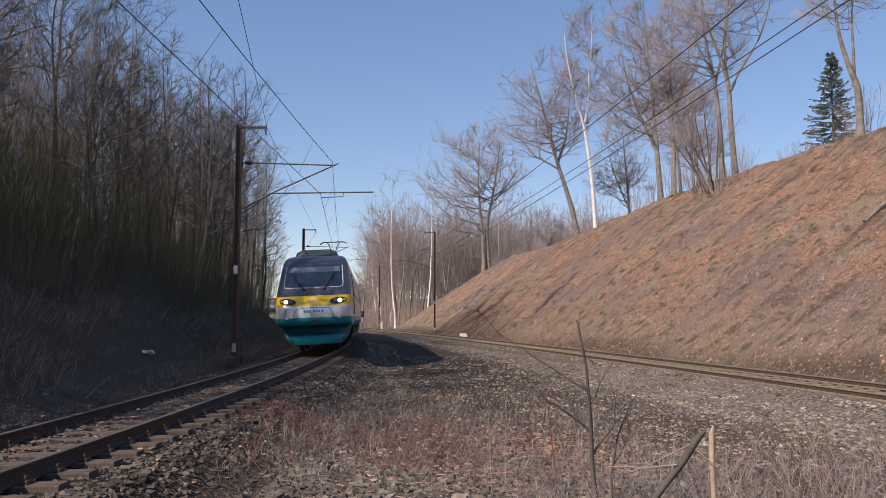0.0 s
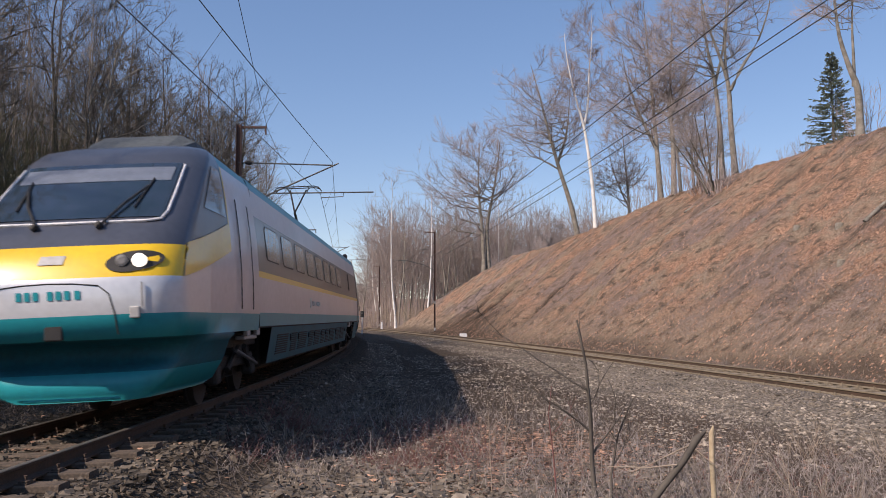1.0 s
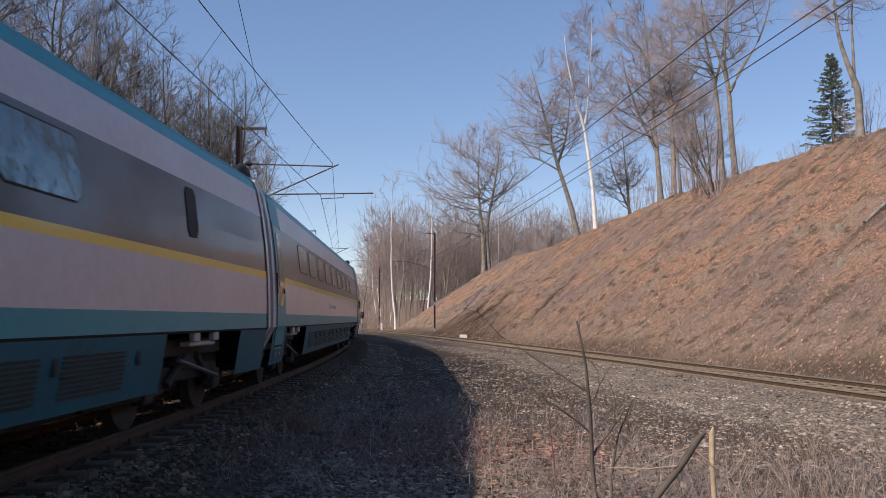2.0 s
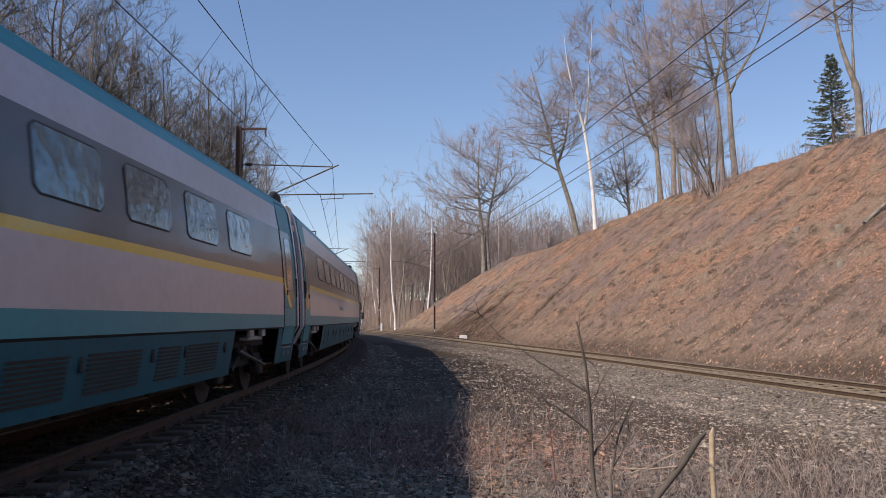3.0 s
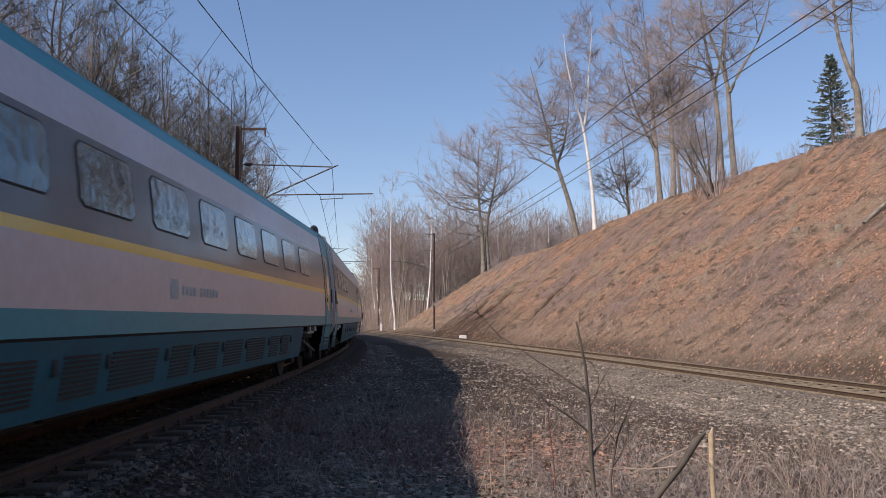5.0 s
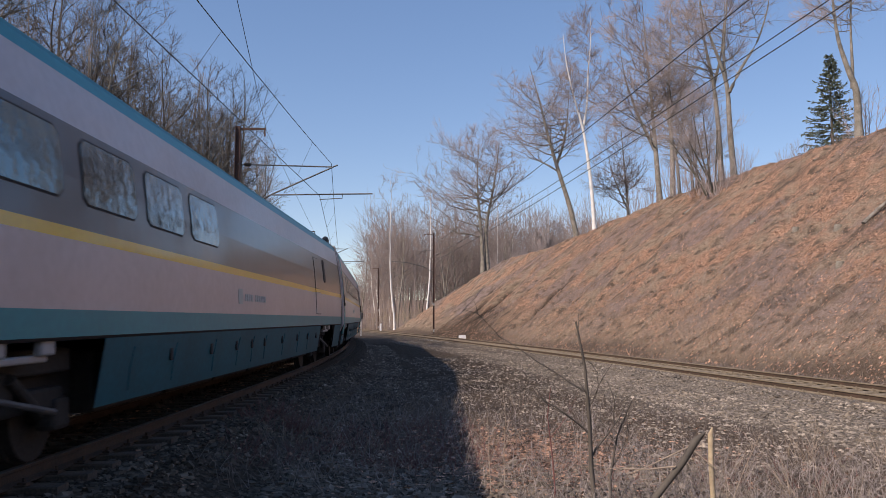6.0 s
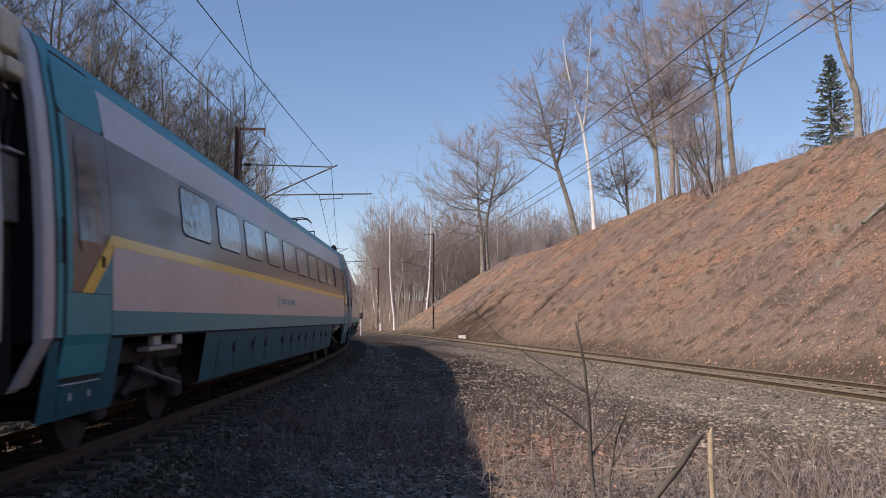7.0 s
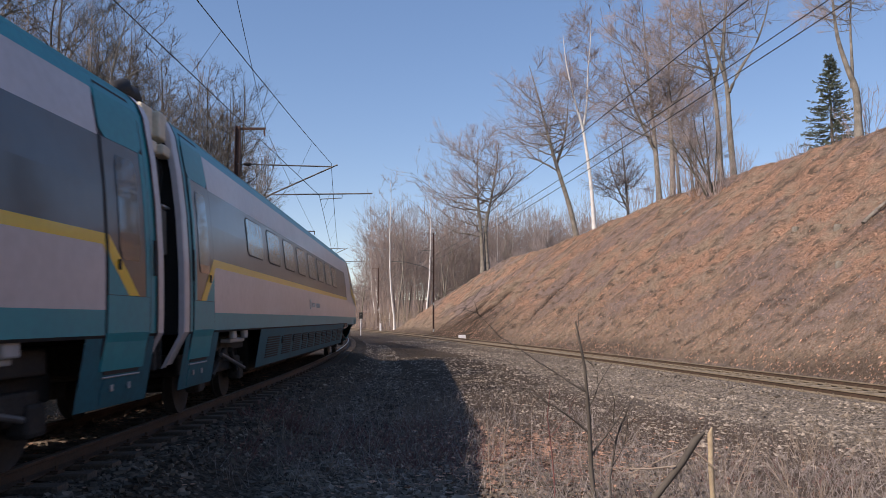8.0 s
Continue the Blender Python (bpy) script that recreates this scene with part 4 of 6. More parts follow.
# ---------- masts and wires ----------
def mast(base, height, toward, arms=True, label="rusty steel catenary mast beside the track"):
    """A lattice-free steel mast with a top bracket and, on the first line, the cantilever over the track."""
    x, y, z = base
    ob = tagged(new("catenary_mast"), label, "mast", "catenary masts")
    ob.matrix_world = pose(x, y, z)
    g = Geo()
    for sx in (-0.09, 0.09):
        g.box((sx, 0, height / 2), (0.02, 0.24, height), bevel=0.004)
    g.box((0, 0, height / 2), (0.17, 0.03, height))
    g.part("post", M_POLE, ob)
    Geo().box((0, 0, 0.12), (0.55, 0.55, 0.34), bevel=0.03).part("footing", M_SLEEPER, ob)
    t = toward
    b = Geo()
    b.box((t * 0.55, 0, height - 0.12), (1.1, 0.07, 0.09), bevel=0.01)
    b.tube([(t * 1.05, 0, height - 0.12), (t * 1.07, 0, height - 0.42)], 0.035, 6)
    b.part("top_bracket", M_POLE, ob)
    if arms:
        c = Geo()
        c.tube([(0, 0, height - 1.55), (t * 3.75, 0, height - 1.66)], 0.03, 6)
        c.part("tie_rod", M_STEEL, ob)
        i = Geo()
        i.tube([(t * 0.25, 0, height - 1.56), (t * 0.35, 0, height - 1.56), (t * 0.5, 0, height - 1.57), (t * 0.55, 0, height - 1.57)], [0.03, 0.075, 0.075, 0.03], 8)
        i.part("insulator", M_RUBBER, ob)
        c = Geo()
        c.tube([(0, 0, height - 3.5), (t * 0.6, 0, height - 3.18), (t * 1.4, 0, height - 2.76), (t * 4.0, 0, height - 1.58)], [0.03, 0.05, 0.035, 0.03], 6)
        c.part("cantilever", M_STEEL, ob)
        c = Geo()
        c.tube([(t * 1.4, 0, height - 2.79), (t * 5.4, 0, height - 2.74)], 0.03, 6)
        c.tube([(t * 4.2, 0, height - 2.76), (t * 4.2, 0, height - 2.92), (t * 3.3, 0, height - 2.97)], 0.018, 5)
        c.part("steady_arm", M_STEEL, ob)
    else:
        c = Geo()
        c.tube([(0, 0, height - 2.0), (t * 1.6, 0, height - 2.1)], 0.04, 6)
        c.tube([(0, 0, height - 4.6), (t * 1.2, 0, height - 3.9), (t * 3.2, 0, height - 3.4), (t * 5.0, 0, height - 3.3)], 0.045, 6)
        c.part("cantilever", M_STEEL, ob)
    p = Geo()
    for zz in (0.35, 3.4):
        p.box((0, -0.125, zz + 0.25), (0.16, 0.012, 0.34))
    p.part("number_plate", M_TRIM, ob, "small pale plate")
    return ob


mast((-8.17, 32.4, -0.35), 9.5, 1)
mast((-12.2, 71.5, -0.1), 9.3, 1)
mast((-0.95, 95.0, -0.5), 11.9, -1, False, "tall rusty catenary mast by the far track")
mast((-11.6, 150.0, -0.6), 11.4, -1, False, "tall rusty catenary mast by the far track")


def wire(name, pts, r, sag=0.0, label="thin dark overhead wire"):
    out = []
    for a, b in zip(pts[:-1], pts[1:]):
        for k in range(12):
            t = k / 12
            p = Vector(a).lerp(Vector(b), t)
            p.z -= sag * 4 * t * (1 - t)
            out.append(p)
    out.append(Vector(pts[-1]))
    g = Geo()
    g.tube(out, r, 5)
    return tagged(g.part(name, M_WIRE), label, "wire", "overhead wires")


def over1(s, off, z):
    x, y, _ = on_line(1, s, off)
    return (x, y, z)


wire("contact_wire", [over1(-24, 1.0, 6.36), (-4.88, 32.4, 6.33), over1(67, -0.2, 6.33), over1(115, 0, 6.33)], 0.011)
wire("messenger_wire", [over1(-24, 1.9, 7.7), (-4.42, 32.4, 7.62), over1(67, 0.1, 7.5), over1(115, 0, 7.5)], 0.011, 0.5)
wire("feeder_wire", [(-1.2, -3.0, 8.75), (-7.05, 32.4, 9.0), (-11.1, 71.5, 8.9), over1(115, -2, 8.9)], 0.009, 0.12)
CONTACT, MESSENGER = [over1(-24, 1.0, 6.36), (-4.88, 32.4, 6.33), over1(67, -0.2, 6.33)], [over1(-24, 1.9, 7.7), (-4.42, 32.4, 7.62), over1(67, 0.1, 7.5)]
for span, t in ((0, 0.69), (0, 0.80), (0, 0.91), (1, 0.12), (1, 0.30), (1, 0.5), (1, 0.7), (1, 0.88)):
    a = Vector(CONTACT[span]).lerp(Vector(CONTACT[span + 1]), t)
    b = Vector(MESSENGER[span]).lerp(Vector(MESSENGER[span + 1]), t)
    b.z -= 0.5 * 4 * t * (1 - t)
    wire("dropper", [a, b], 0.005)


def beside2(s, off, z):
    x, y, _ = on_line(2, s, off)
    return (x, y, z)


for off, z in ((-0.12, 8.95), (0.52, 9.7), (-1.1, 10.2)):
    wire("line_wire", [beside2(-14, off, z + 1.5), beside2(88, off * 0.6 + 1.0, z - 2.1), beside2(150, off * 0.6 + 1.6, z - 2.3)], 0.016, 0.8)


# ---------- trees ----------
def tubes_mesh(name, lines, sides, material, parent):
    """Many tapered tubes in one mesh. lines: (points n x 3, radii n)."""
    vs, fs, n0 = [], [], 0
    ang = np.arange(sides) * 2 * np.pi / sides
    ca, sa = np.cos(ang)[None, :, None], np.sin(ang)[None, :, None]
    for pts, rad in lines:
        d = np.gradient(pts, axis=0)
        d /= np.linalg.norm(d, axis=1, keepdims=True) + 1e-9
        ref = np.where(np.abs(d[:, 2:3]) < 0.9, np.array([[0, 0, 1.0]]), np.array([[1.0, 0, 0]]))
        a = np.cross(d, ref)
        a /= np.linalg.norm(a, axis=1, keepdims=True) + 1e-9
        b = np.cross(d, a)
        ring = pts[:, None, :] + (a[:, None, :] * ca + b[:, None, :] * sa) * np.asarray(rad)[:, None, None]
        vs.append(ring.reshape(-1, 3))
        m = len(pts)
        i = (np.arange(m - 1)[:, None] * sides + np.arange(sides)[None, :]) + n0
        j = (np.arange(m - 1)[:, None] * sides + (np.arange(sides)[None, :] + 1) % sides) + n0
        fs.append(np.stack([i, j, j + sides, i + sides], -1).reshape(-1, 4))
        n0 += m * sides
    return mesh_object(name, np.concatenate(vs), np.concatenate(fs), material, parent, smooth=True)


def slivers(name, base, way, length, radius, material, parent=None):
    """Many tapering twigs in one mesh: three sides running to a point."""
    n = len(base)
    w = way / (np.linalg.norm(way, axis=1, keepdims=True) + 1e-9)
    a = np.cross(w, np.where(np.abs(w[:, 2:3]) < 0.9, np.array([[0, 0, 1.0]]), np.array([[1.0, 0, 0]])))
    a /= np.linalg.norm(a, axis=1, keepdims=True) + 1e-9
    b = np.cross(w, a)
    r = np.broadcast_to(np.asarray(radius, float), (n,))[:, None]
    ring = [base + (a * math.cos(q) + b * math.sin(q)) * r for q in (0.0, 2.094, 4.189)]
    v = np.stack(ring + [base + w * np.asarray(length)[:, None]], 1)
    k = np.array([(0, 1, 3), (1, 2, 3), (2, 0, 3)])
    f = (k[None] + (np.arange(n) * 4)[:, None, None]).reshape(-1, 3)
    return tagged(mesh_object(name, v.reshape(-1, 3), f, material, parent), kind="stuff")


def spray(rng, base, way, length, times, angle, shrink, up):
    """Side twigs that leave given twigs: new bases, ways and lengths."""
    i = np.repeat(np.arange(len(base)), times)
    w = way[i] / (np.linalg.norm(way[i], axis=1, keepdims=True) + 1e-9)
    p = base[i] + w * (length[i] * rng.uniform(0.15, 0.9, len(i)))[:, None]
    d = w + rng.normal(0, angle, (len(i), 3))
    d[:, 2] += up
    return p, d, length[i] * shrink * rng.uniform(0.5, 1.2, len(i))


def limb(rng, start, direction, length, r0, r1, n, rise=0.0, wander=0.12):
    d = np.array(direction, float)
    d /= np.linalg.norm(d)
    pts, p = [np.array(start, float)], np.array(start, float)
    for i in range(n):
        d = d + rng.normal(0, wander, 3) + np.array([0, 0, rise])
        d /= np.linalg.norm(d)
        p = p + d * length / n
        pts.append(p.copy())
    return np.array(pts), np.linspace(r0, r1, n + 1)


def point_at(line, t):
    pts, rad = line
    x = t * (len(pts) - 1)
    i = min(int(x), len(pts) - 2)
    f = x - i
    d = pts[i + 1] - pts[i]
    return pts[i] * (1 - f) + pts[i + 1] * f, d / (np.linalg.norm(d) + 1e-9), rad[i] * (1 - f) + rad[i + 1] * f


def side_way(rng, d, angle, up=0.0):
    a = rng.normal(0, 1, 3)
    a -= d * np.dot(a, d)
    a /= np.linalg.norm(a) + 1e-9
    w = d * math.cos(angle) + a * math.sin(angle)
    w[2] += up
    return w


def bare_tree(seed, height, girth, spread, crown, n1, n2, n3, bark, twig, label, lean=(0, 0), rise=0.10, fork=1, twig_r=0.011, bare="bare tree"):
    """A leafless tree: trunk (forked if asked), limbs, branches and twigs."""
    rng = np.random.default_rng(seed)
    tree = tagged(new("bare_tree"), label, "tree", bare)
    trunks, limbs, twigs = [], [], []
    main = limb(rng, (0, 0, -0.3), (lean[0], lean[1], 1), height, girth, girth * 0.10, 11, 0.05, 0.05)
    main[1][0] *= 1.45
    trunks.append(main)
    stems = [main]
    for k in range(fork - 1):
        p, d, r = point_at(main, 0.32 + 0.12 * k)
        st = limb(rng, p, side_way(rng, d, 0.42, 0.4), height * 0.62, r * 0.75, r * 0.1, 8, 0.07, 0.06)
        trunks.append(st)
        stems.append(st)
    for si, st in enumerate(stems):
        for k in range(n1 if si == 0 else n1 // 2):
            t = crown + (0.985 - crown) * (k + rng.uniform(0, 0.9)) / (n1 if si == 0 else n1 // 2)
            p, d, r = point_at(st, min(t if si == 0 else 0.25 + 0.74 * t, 0.99))
            u = (t - crown) / (1 - crown)
            length = spread * (0.55 + 0.75 * math.sin(math.pi * min(u * 0.85 + 0.16, 1))) * rng.uniform(0.65, 1.1)
            a = k * 2.4 + rng.uniform(-0.4, 0.4)
            w = np.array([math.cos(a), math.sin(a), 0.25 + 0.75 * u])
            l1 = limb(rng, p, w, length, min(r * 0.55, girth * 0.3), 0.016, 6, rise, 0.13)
            limbs.append(l1)
            for j in range(n2):
                p2, d2, r2 = point_at(l1, rng.uniform(0.22, 0.97))
                l2 = limb(rng, p2, side_way(rng, d2, rng.uniform(0.55, 1.1), 0.10), length * rng.uniform(0.28, 0.55), max(r2 * 0.6, 0.012), 0.008, 3, rise * 0.7, 0.16)
                limbs.append(l2)
                for m in range(n3):
                    p3, d3, r3 = point_at(l2, rng.uniform(0.15, 1.0))
                    twigs.append(limb(rng, p3, side_way(rng, d3, rng.uniform(0.35, 1.15), 0.06), rng.uniform(0.35, 0.85) * (0.5 + spread * 0.10), twig_r, twig_r * 0.35, 1, 0.08, 0.10))
            for m in range(n3 * 2):
                p3, d3, r3 = point_at(l1, rng.uniform(0.5, 1.0))
                twigs.append(limb(rng, p3, side_way(rng, d3, rng.uniform(0.3, 1.1), 0.06), rng.uniform(0.4, 0.9), twig_r, twig_r * 0.35, 1, 0.08, 0.10))
    tubes_mesh("trunk", trunks, 9, bark, tree)
    crown_ob = tubes_mesh("crown", limbs, 3, bark if bark is not M_BIRCH else twig, tree)
    base, tip = np.array([q[0][0] for q in twigs]), np.array([q[0][-1] for q in twigs])
    way, length = tip - base, np.linalg.norm(tip - base, axis=1)
    p, d, l = spray(rng, base, way, length, 2, 0.45, 0.55, 0.12)
    slivers("twig_mass", np.concatenate([base, p]), np.concatenate([way, d]), np.concatenate([length, l]), np.concatenate([np.full(len(base), twig_r * 0.8), np.full(len(p), twig_r * 0.6)]), twig, crown_ob)
    return tree


def crest_tree(seed, stems, girth, middle, reach, n1, n2, n3, n4, bark, twig, label, twig_r=0.012, droop=0.0, group="bare tree"):
    """A grown tree of its own habit: stems through (sideways, height) points, limbs that sweep out and up to a domed crown."""
    rng = np.random.default_rng(seed)
    tree = tagged(new("bare_tree"), label, "tree", group)
    trunks, limbs, second = [], [], []
    for k, st in enumerate(stems):
        pts = np.array([(a, 0.35 * math.sin(1.3 * k + 0.11 * h) * k, h) for a, h in st], float)
        t = np.linspace(0, len(pts) - 1, len(pts) * 3 - 2)
        sm = np.stack([np.interp(t, np.arange(len(pts)), pts[:, c]) for c in range(3)], -1)
        sm[1:-1] = (sm[:-2] + 2 * sm[1:-1] + sm[2:]) / 4
        g = girth * (1.0 if st[0][1] <= 0.1 else 0.55)
        rad = g * np.linspace(1, 0.06, len(sm)) ** 0.95
        if st[0][1] <= 0.1:
            sm[0, 2] -= 0.4
            rad[0] *= 1.4
        trunks.append((sm, rad))
    mid, span = np.array(middle, float), np.array(reach, float)
    for k in range(n1):
        z = rng.uniform(-0.55, 1.0)
        a = k * 2.4 + rng.uniform(-0.5, 0.5)
        q = math.sqrt(max(0, 1 - z * z))
        target = mid + span * np.array((q * math.cos(a), q * math.sin(a), z)) * rng.uniform(0.7, 1.0)
        st, rad = trunks[rng.integers(len(trunks))]
        flat = np.hypot(st[:, 0] - target[0], st[:, 1] - target[1])
        want = target[2] - 0.55 * flat - 0.8
        lowest = max(mid[2] - span[2], st[0, 2] + 0.4)
        seek = np.abs(st[:, 2] - np.maximum(want, lowest + rng.uniform(0, 0.8) * span[2]))
        at = (np.argmin(seek) + rng.uniform(-0.5, 0.5)) / (len(st) - 1)
        p0, _, r0 = point_at((st, rad), min(max(at, 0.02), 0.98))
        r0 = min(r0 * 0.55, 0.11)
        gap = target - p0
        bow = p0 + gap * np.array((0.55, 0.55, 0.30)) + rng.normal(0, 0.05, 3) * np.linalg.norm(gap)
        t = np.linspace(0, 1, 8)[:, None]
        line = p0 * (1 - t) ** 2 + 2 * bow * t * (1 - t) + target * t ** 2
        line[1:] += np.cumsum(rng.normal(0, 0.022, (7, 3)), 0) * np.linalg.norm(gap)
        l1 = (line, r0 + (0.016 - r0) * np.linspace(0, 1, 8) ** 0.8)
        limbs.append(l1)
        ln = float(np.linalg.norm(gap))
        for j in range(n2):
            p2, d2, r2 = point_at(l1, rng.uniform(0.22, 0.99))
            l2 = limb(rng, p2, side_way(rng, d2, rng.uniform(0.5, 1.15), 0.12), ln * rng.uniform(0.16, 0.36) + 0.4, max(r2 * 0.6, 0.015), 0.008, 3, 0.08 - droop, 0.20)
            second.append(l2)
    tubes_mesh("trunk", trunks, 9, bark, tree)
    crown_ob = tubes_mesh("crown", limbs + second, 3, M_LIMB if bark is not M_BIRCH else twig, tree)
    base, way = [], []
    for l2 in second:
        for m in range(n3):
            p3, d3, _ = point_at(l2, rng.uniform(0.1, 1.0))
            base.append(p3)
            way.append(d3 + rng.normal(0, 0.42, 3) + np.array((0, 0, 0.22 - droop * 3)))
    base, way = np.array(base), np.array(way)
    ln = rng.uniform(0.6, 1.4, len(base))
    p, d, l = spray(rng, base, way, ln, n4, 0.4, 0.55, 0.12 - droop * 2)
    slivers("twig_mass", np.concatenate([base, p]), np.concatenate([way, d]), np.concatenate([ln, l]), np.concatenate([np.full(len(base), twig_r), np.full(len(p), twig_r * 0.8)]), twig, crown_ob)
    return tree


def woodland(name, seed, places, heights, twigs, radius, material, label):
    """A far wood as one mass: a stem and a crown of twigs for each tree."""
    rng = np.random.default_rng(seed)
    n = len(places)
    i = np.repeat(np.arange(n), twigs)
    m = len(i)
    u = rng.normal(0, 1, (m, 3))
    u /= np.linalg.norm(u, axis=1, keepdims=True)
    u *= rng.uniform(0, 1, (m, 1)) ** 0.45
    h = heights[i]
    p = places[i] + np.stack([u[:, 0] * h * 0.17, u[:, 1] * h * 0.17, h * (0.58 + 0.36 * u[:, 2])], -1)
    d = np.stack([u[:, 0] * 0.7, u[:, 1] * 0.7, np.full(m, 0.75)], -1) + rng.normal(0, 0.28, (m, 3))
    stem = places - np.array([0, 0, 0.3])
    up = np.stack([rng.normal(0, 0.04, n), rng.normal(0, 0.04, n), np.ones(n)], -1)
    base, way = np.concatenate([stem, p]), np.concatenate([up, d])
    ln = np.concatenate([heights * 1.02, rng.uniform(0.05, 0.13, m) * h])
    rad = np.concatenate([heights * 0.006, np.full(m, radius)])
    return tagged(slivers(name, base, way, ln, rad, material), label, "woodland", kind="stuff")


def shrub(seed, stems, height, spread, twig_n, material, label, r=0.014, name="shrub", cat="shrub"):
    rng = np.random.default_rng(seed)
    ob = tagged(new(name), label, cat, label.split(" on ")[0])
    st, tw = [], []
    for k in range(stems):
        a, q = rng.uniform(0, 2 * math.pi), rng.uniform(0, 0.35) * spread
        h = height * rng.uniform(0.5, 1.0)
        l = limb(rng, (q * math.cos(a), q * math.sin(a), -0.1), (math.cos(a) * spread * 0.35 / height, math.sin(a) * spread * 0.35 / height, 1), h, r, r * 0.35, 6, 0.03, 0.10)
        st.append(l)
        for j in range(twig_n):
            p, d, _ = point_at(l, rng.uniform(0.2, 1.0))
            tw.append(limb(rng, p, side_way(rng, d, rng.uniform(0.3, 0.9), 0.15), h * rng.uniform(0.12, 0.32), r * 0.45, r * 0.18, 1, 0.05, 0.10))
    tagged(tubes_mesh("stem_mass", st, 3, material, ob), kind="stuff")
    base, tip = np.array([q[0][0] for q in tw]), np.array([q[0][-1] for q in tw])
    slivers("twig_mass", base, tip - base, np.linalg.norm(tip - base, axis=1), r * 0.5, material, ob)
    return ob


def plant(ob, x, y, turn, scale=1.0, sink=0.0):
    z = float(terrain(x, y)) - sink
    c = copy_thing(ob, pose(x, y, z, 0, 0, turn) @ Matrix.Scale(scale, 4))
    c.scale = (scale, scale, scale)
    return c


def clear(ob):
    for o in list(ob.children_recursive) + [ob]:
        bpy.data.objects.remove(o)


def toward(x_px, depth):
    """Plan place at a bearing (tangent of the angle off straight ahead) and depth."""
    return x_px * depth, depth


rnd = random.Random(7)
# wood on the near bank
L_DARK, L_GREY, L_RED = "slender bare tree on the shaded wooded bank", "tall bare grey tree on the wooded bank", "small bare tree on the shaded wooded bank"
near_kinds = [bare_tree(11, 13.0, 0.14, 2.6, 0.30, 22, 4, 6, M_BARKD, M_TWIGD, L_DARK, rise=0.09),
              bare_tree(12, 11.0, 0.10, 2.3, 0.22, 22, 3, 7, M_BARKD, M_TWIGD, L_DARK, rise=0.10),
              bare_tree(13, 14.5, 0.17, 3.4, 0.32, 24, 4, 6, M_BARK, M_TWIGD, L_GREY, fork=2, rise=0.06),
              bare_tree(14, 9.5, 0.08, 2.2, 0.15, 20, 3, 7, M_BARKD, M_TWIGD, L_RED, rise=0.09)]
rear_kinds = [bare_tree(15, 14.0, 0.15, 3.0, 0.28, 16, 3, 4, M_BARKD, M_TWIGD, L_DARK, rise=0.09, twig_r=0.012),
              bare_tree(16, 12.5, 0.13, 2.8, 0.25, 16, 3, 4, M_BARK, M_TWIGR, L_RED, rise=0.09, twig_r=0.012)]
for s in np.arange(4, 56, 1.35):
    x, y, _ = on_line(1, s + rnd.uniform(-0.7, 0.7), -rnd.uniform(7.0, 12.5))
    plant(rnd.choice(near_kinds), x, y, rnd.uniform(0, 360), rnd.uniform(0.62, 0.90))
for s in np.arange(-4, 150, 1.35):
    x, y, _ = on_line(1, s + rnd.uniform(-1, 1), -rnd.uniform(12.5, 26) if s < 56 else -rnd.uniform(6.5, 20))
    plant(rnd.choice(rear_kinds), x, y, rnd.uniform(0, 360), rnd.uniform(0.75, 1.05))
for s in np.arange(46, 84, 1.5):
    x, y, _ = on_line(1, s + rnd.uniform(-0.7, 0.7), -rnd.uniform(6.5, 12))
    plant(rnd.choice(rear_kinds), x, y, rnd.uniform(0, 360), rnd.uniform(0.85, 1.1))
for k in near_kinds + rear_kinds:
    clear(k)
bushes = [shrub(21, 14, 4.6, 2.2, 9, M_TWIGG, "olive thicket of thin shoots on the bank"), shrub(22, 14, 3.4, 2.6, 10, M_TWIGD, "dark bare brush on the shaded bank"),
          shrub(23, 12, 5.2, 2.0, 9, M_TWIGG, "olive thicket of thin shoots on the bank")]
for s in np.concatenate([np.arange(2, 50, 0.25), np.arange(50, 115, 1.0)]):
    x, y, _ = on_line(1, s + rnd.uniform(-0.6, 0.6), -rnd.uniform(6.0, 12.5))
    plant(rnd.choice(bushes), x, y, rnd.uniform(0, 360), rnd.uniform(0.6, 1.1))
for k in bushes:
    clear(k)

# along the crest of the far slope: bearing, depth, kind, turn, size
CREST = "trees on the crest"
L_BEECH = "large bare beech with a domed crown on the crest"
broad = crest_tree(31, [[(0, 0), (-0.2, 5.4), (-0.6, 9.3), (-0.8, 13), (-0.5, 18.5)], [(0.7, 0), (0.3, 6), (1.2, 10), (2.0, 15), (2.3, 18.5)]], 0.30, (-1.9, 0, 13.2), (8.0, 7.0, 7.8),
                   52, 10, 7, 2, M_BARK, M_TWIG, L_BEECH, 0.014, group=CREST)
leaner = crest_tree(34, [[(0, 0), (-0.8, 4.2), (-2.3, 9), (-3.4, 13), (-4.3, 17), (-5.4, 21)], [(-2.4, 9.2), (-1.4, 12), (-1.0, 15), (-0.8, 19)]], 0.34, (-4.0, 0, 15.0), (6.2, 5.5, 7.6),
                    46, 10, 7, 2, M_BARK, M_TWIG, "bare tree with a thick trunk leaning over the slope", 0.013, group=CREST)
birch = crest_tree(33, [[(0, 0), (-0.25, 5), (-0.7, 9), (-1.1, 11.7), (-2.0, 15), (-2.9, 19), (-3.2, 22.5)], [(-1.1, 11.7), (-0.6, 14.5), (-0.5, 18), (-0.1, 22), (-0.2, 25)]], 0.24, (-1.4, 0, 17.0), (2.9, 2.9, 8.8),
                   36, 7, 9, 2, M_BIRCH, M_TWIGR, "white-barked bare birch with a forked stem on the crest", 0.010, droop=0.05, group=CREST)
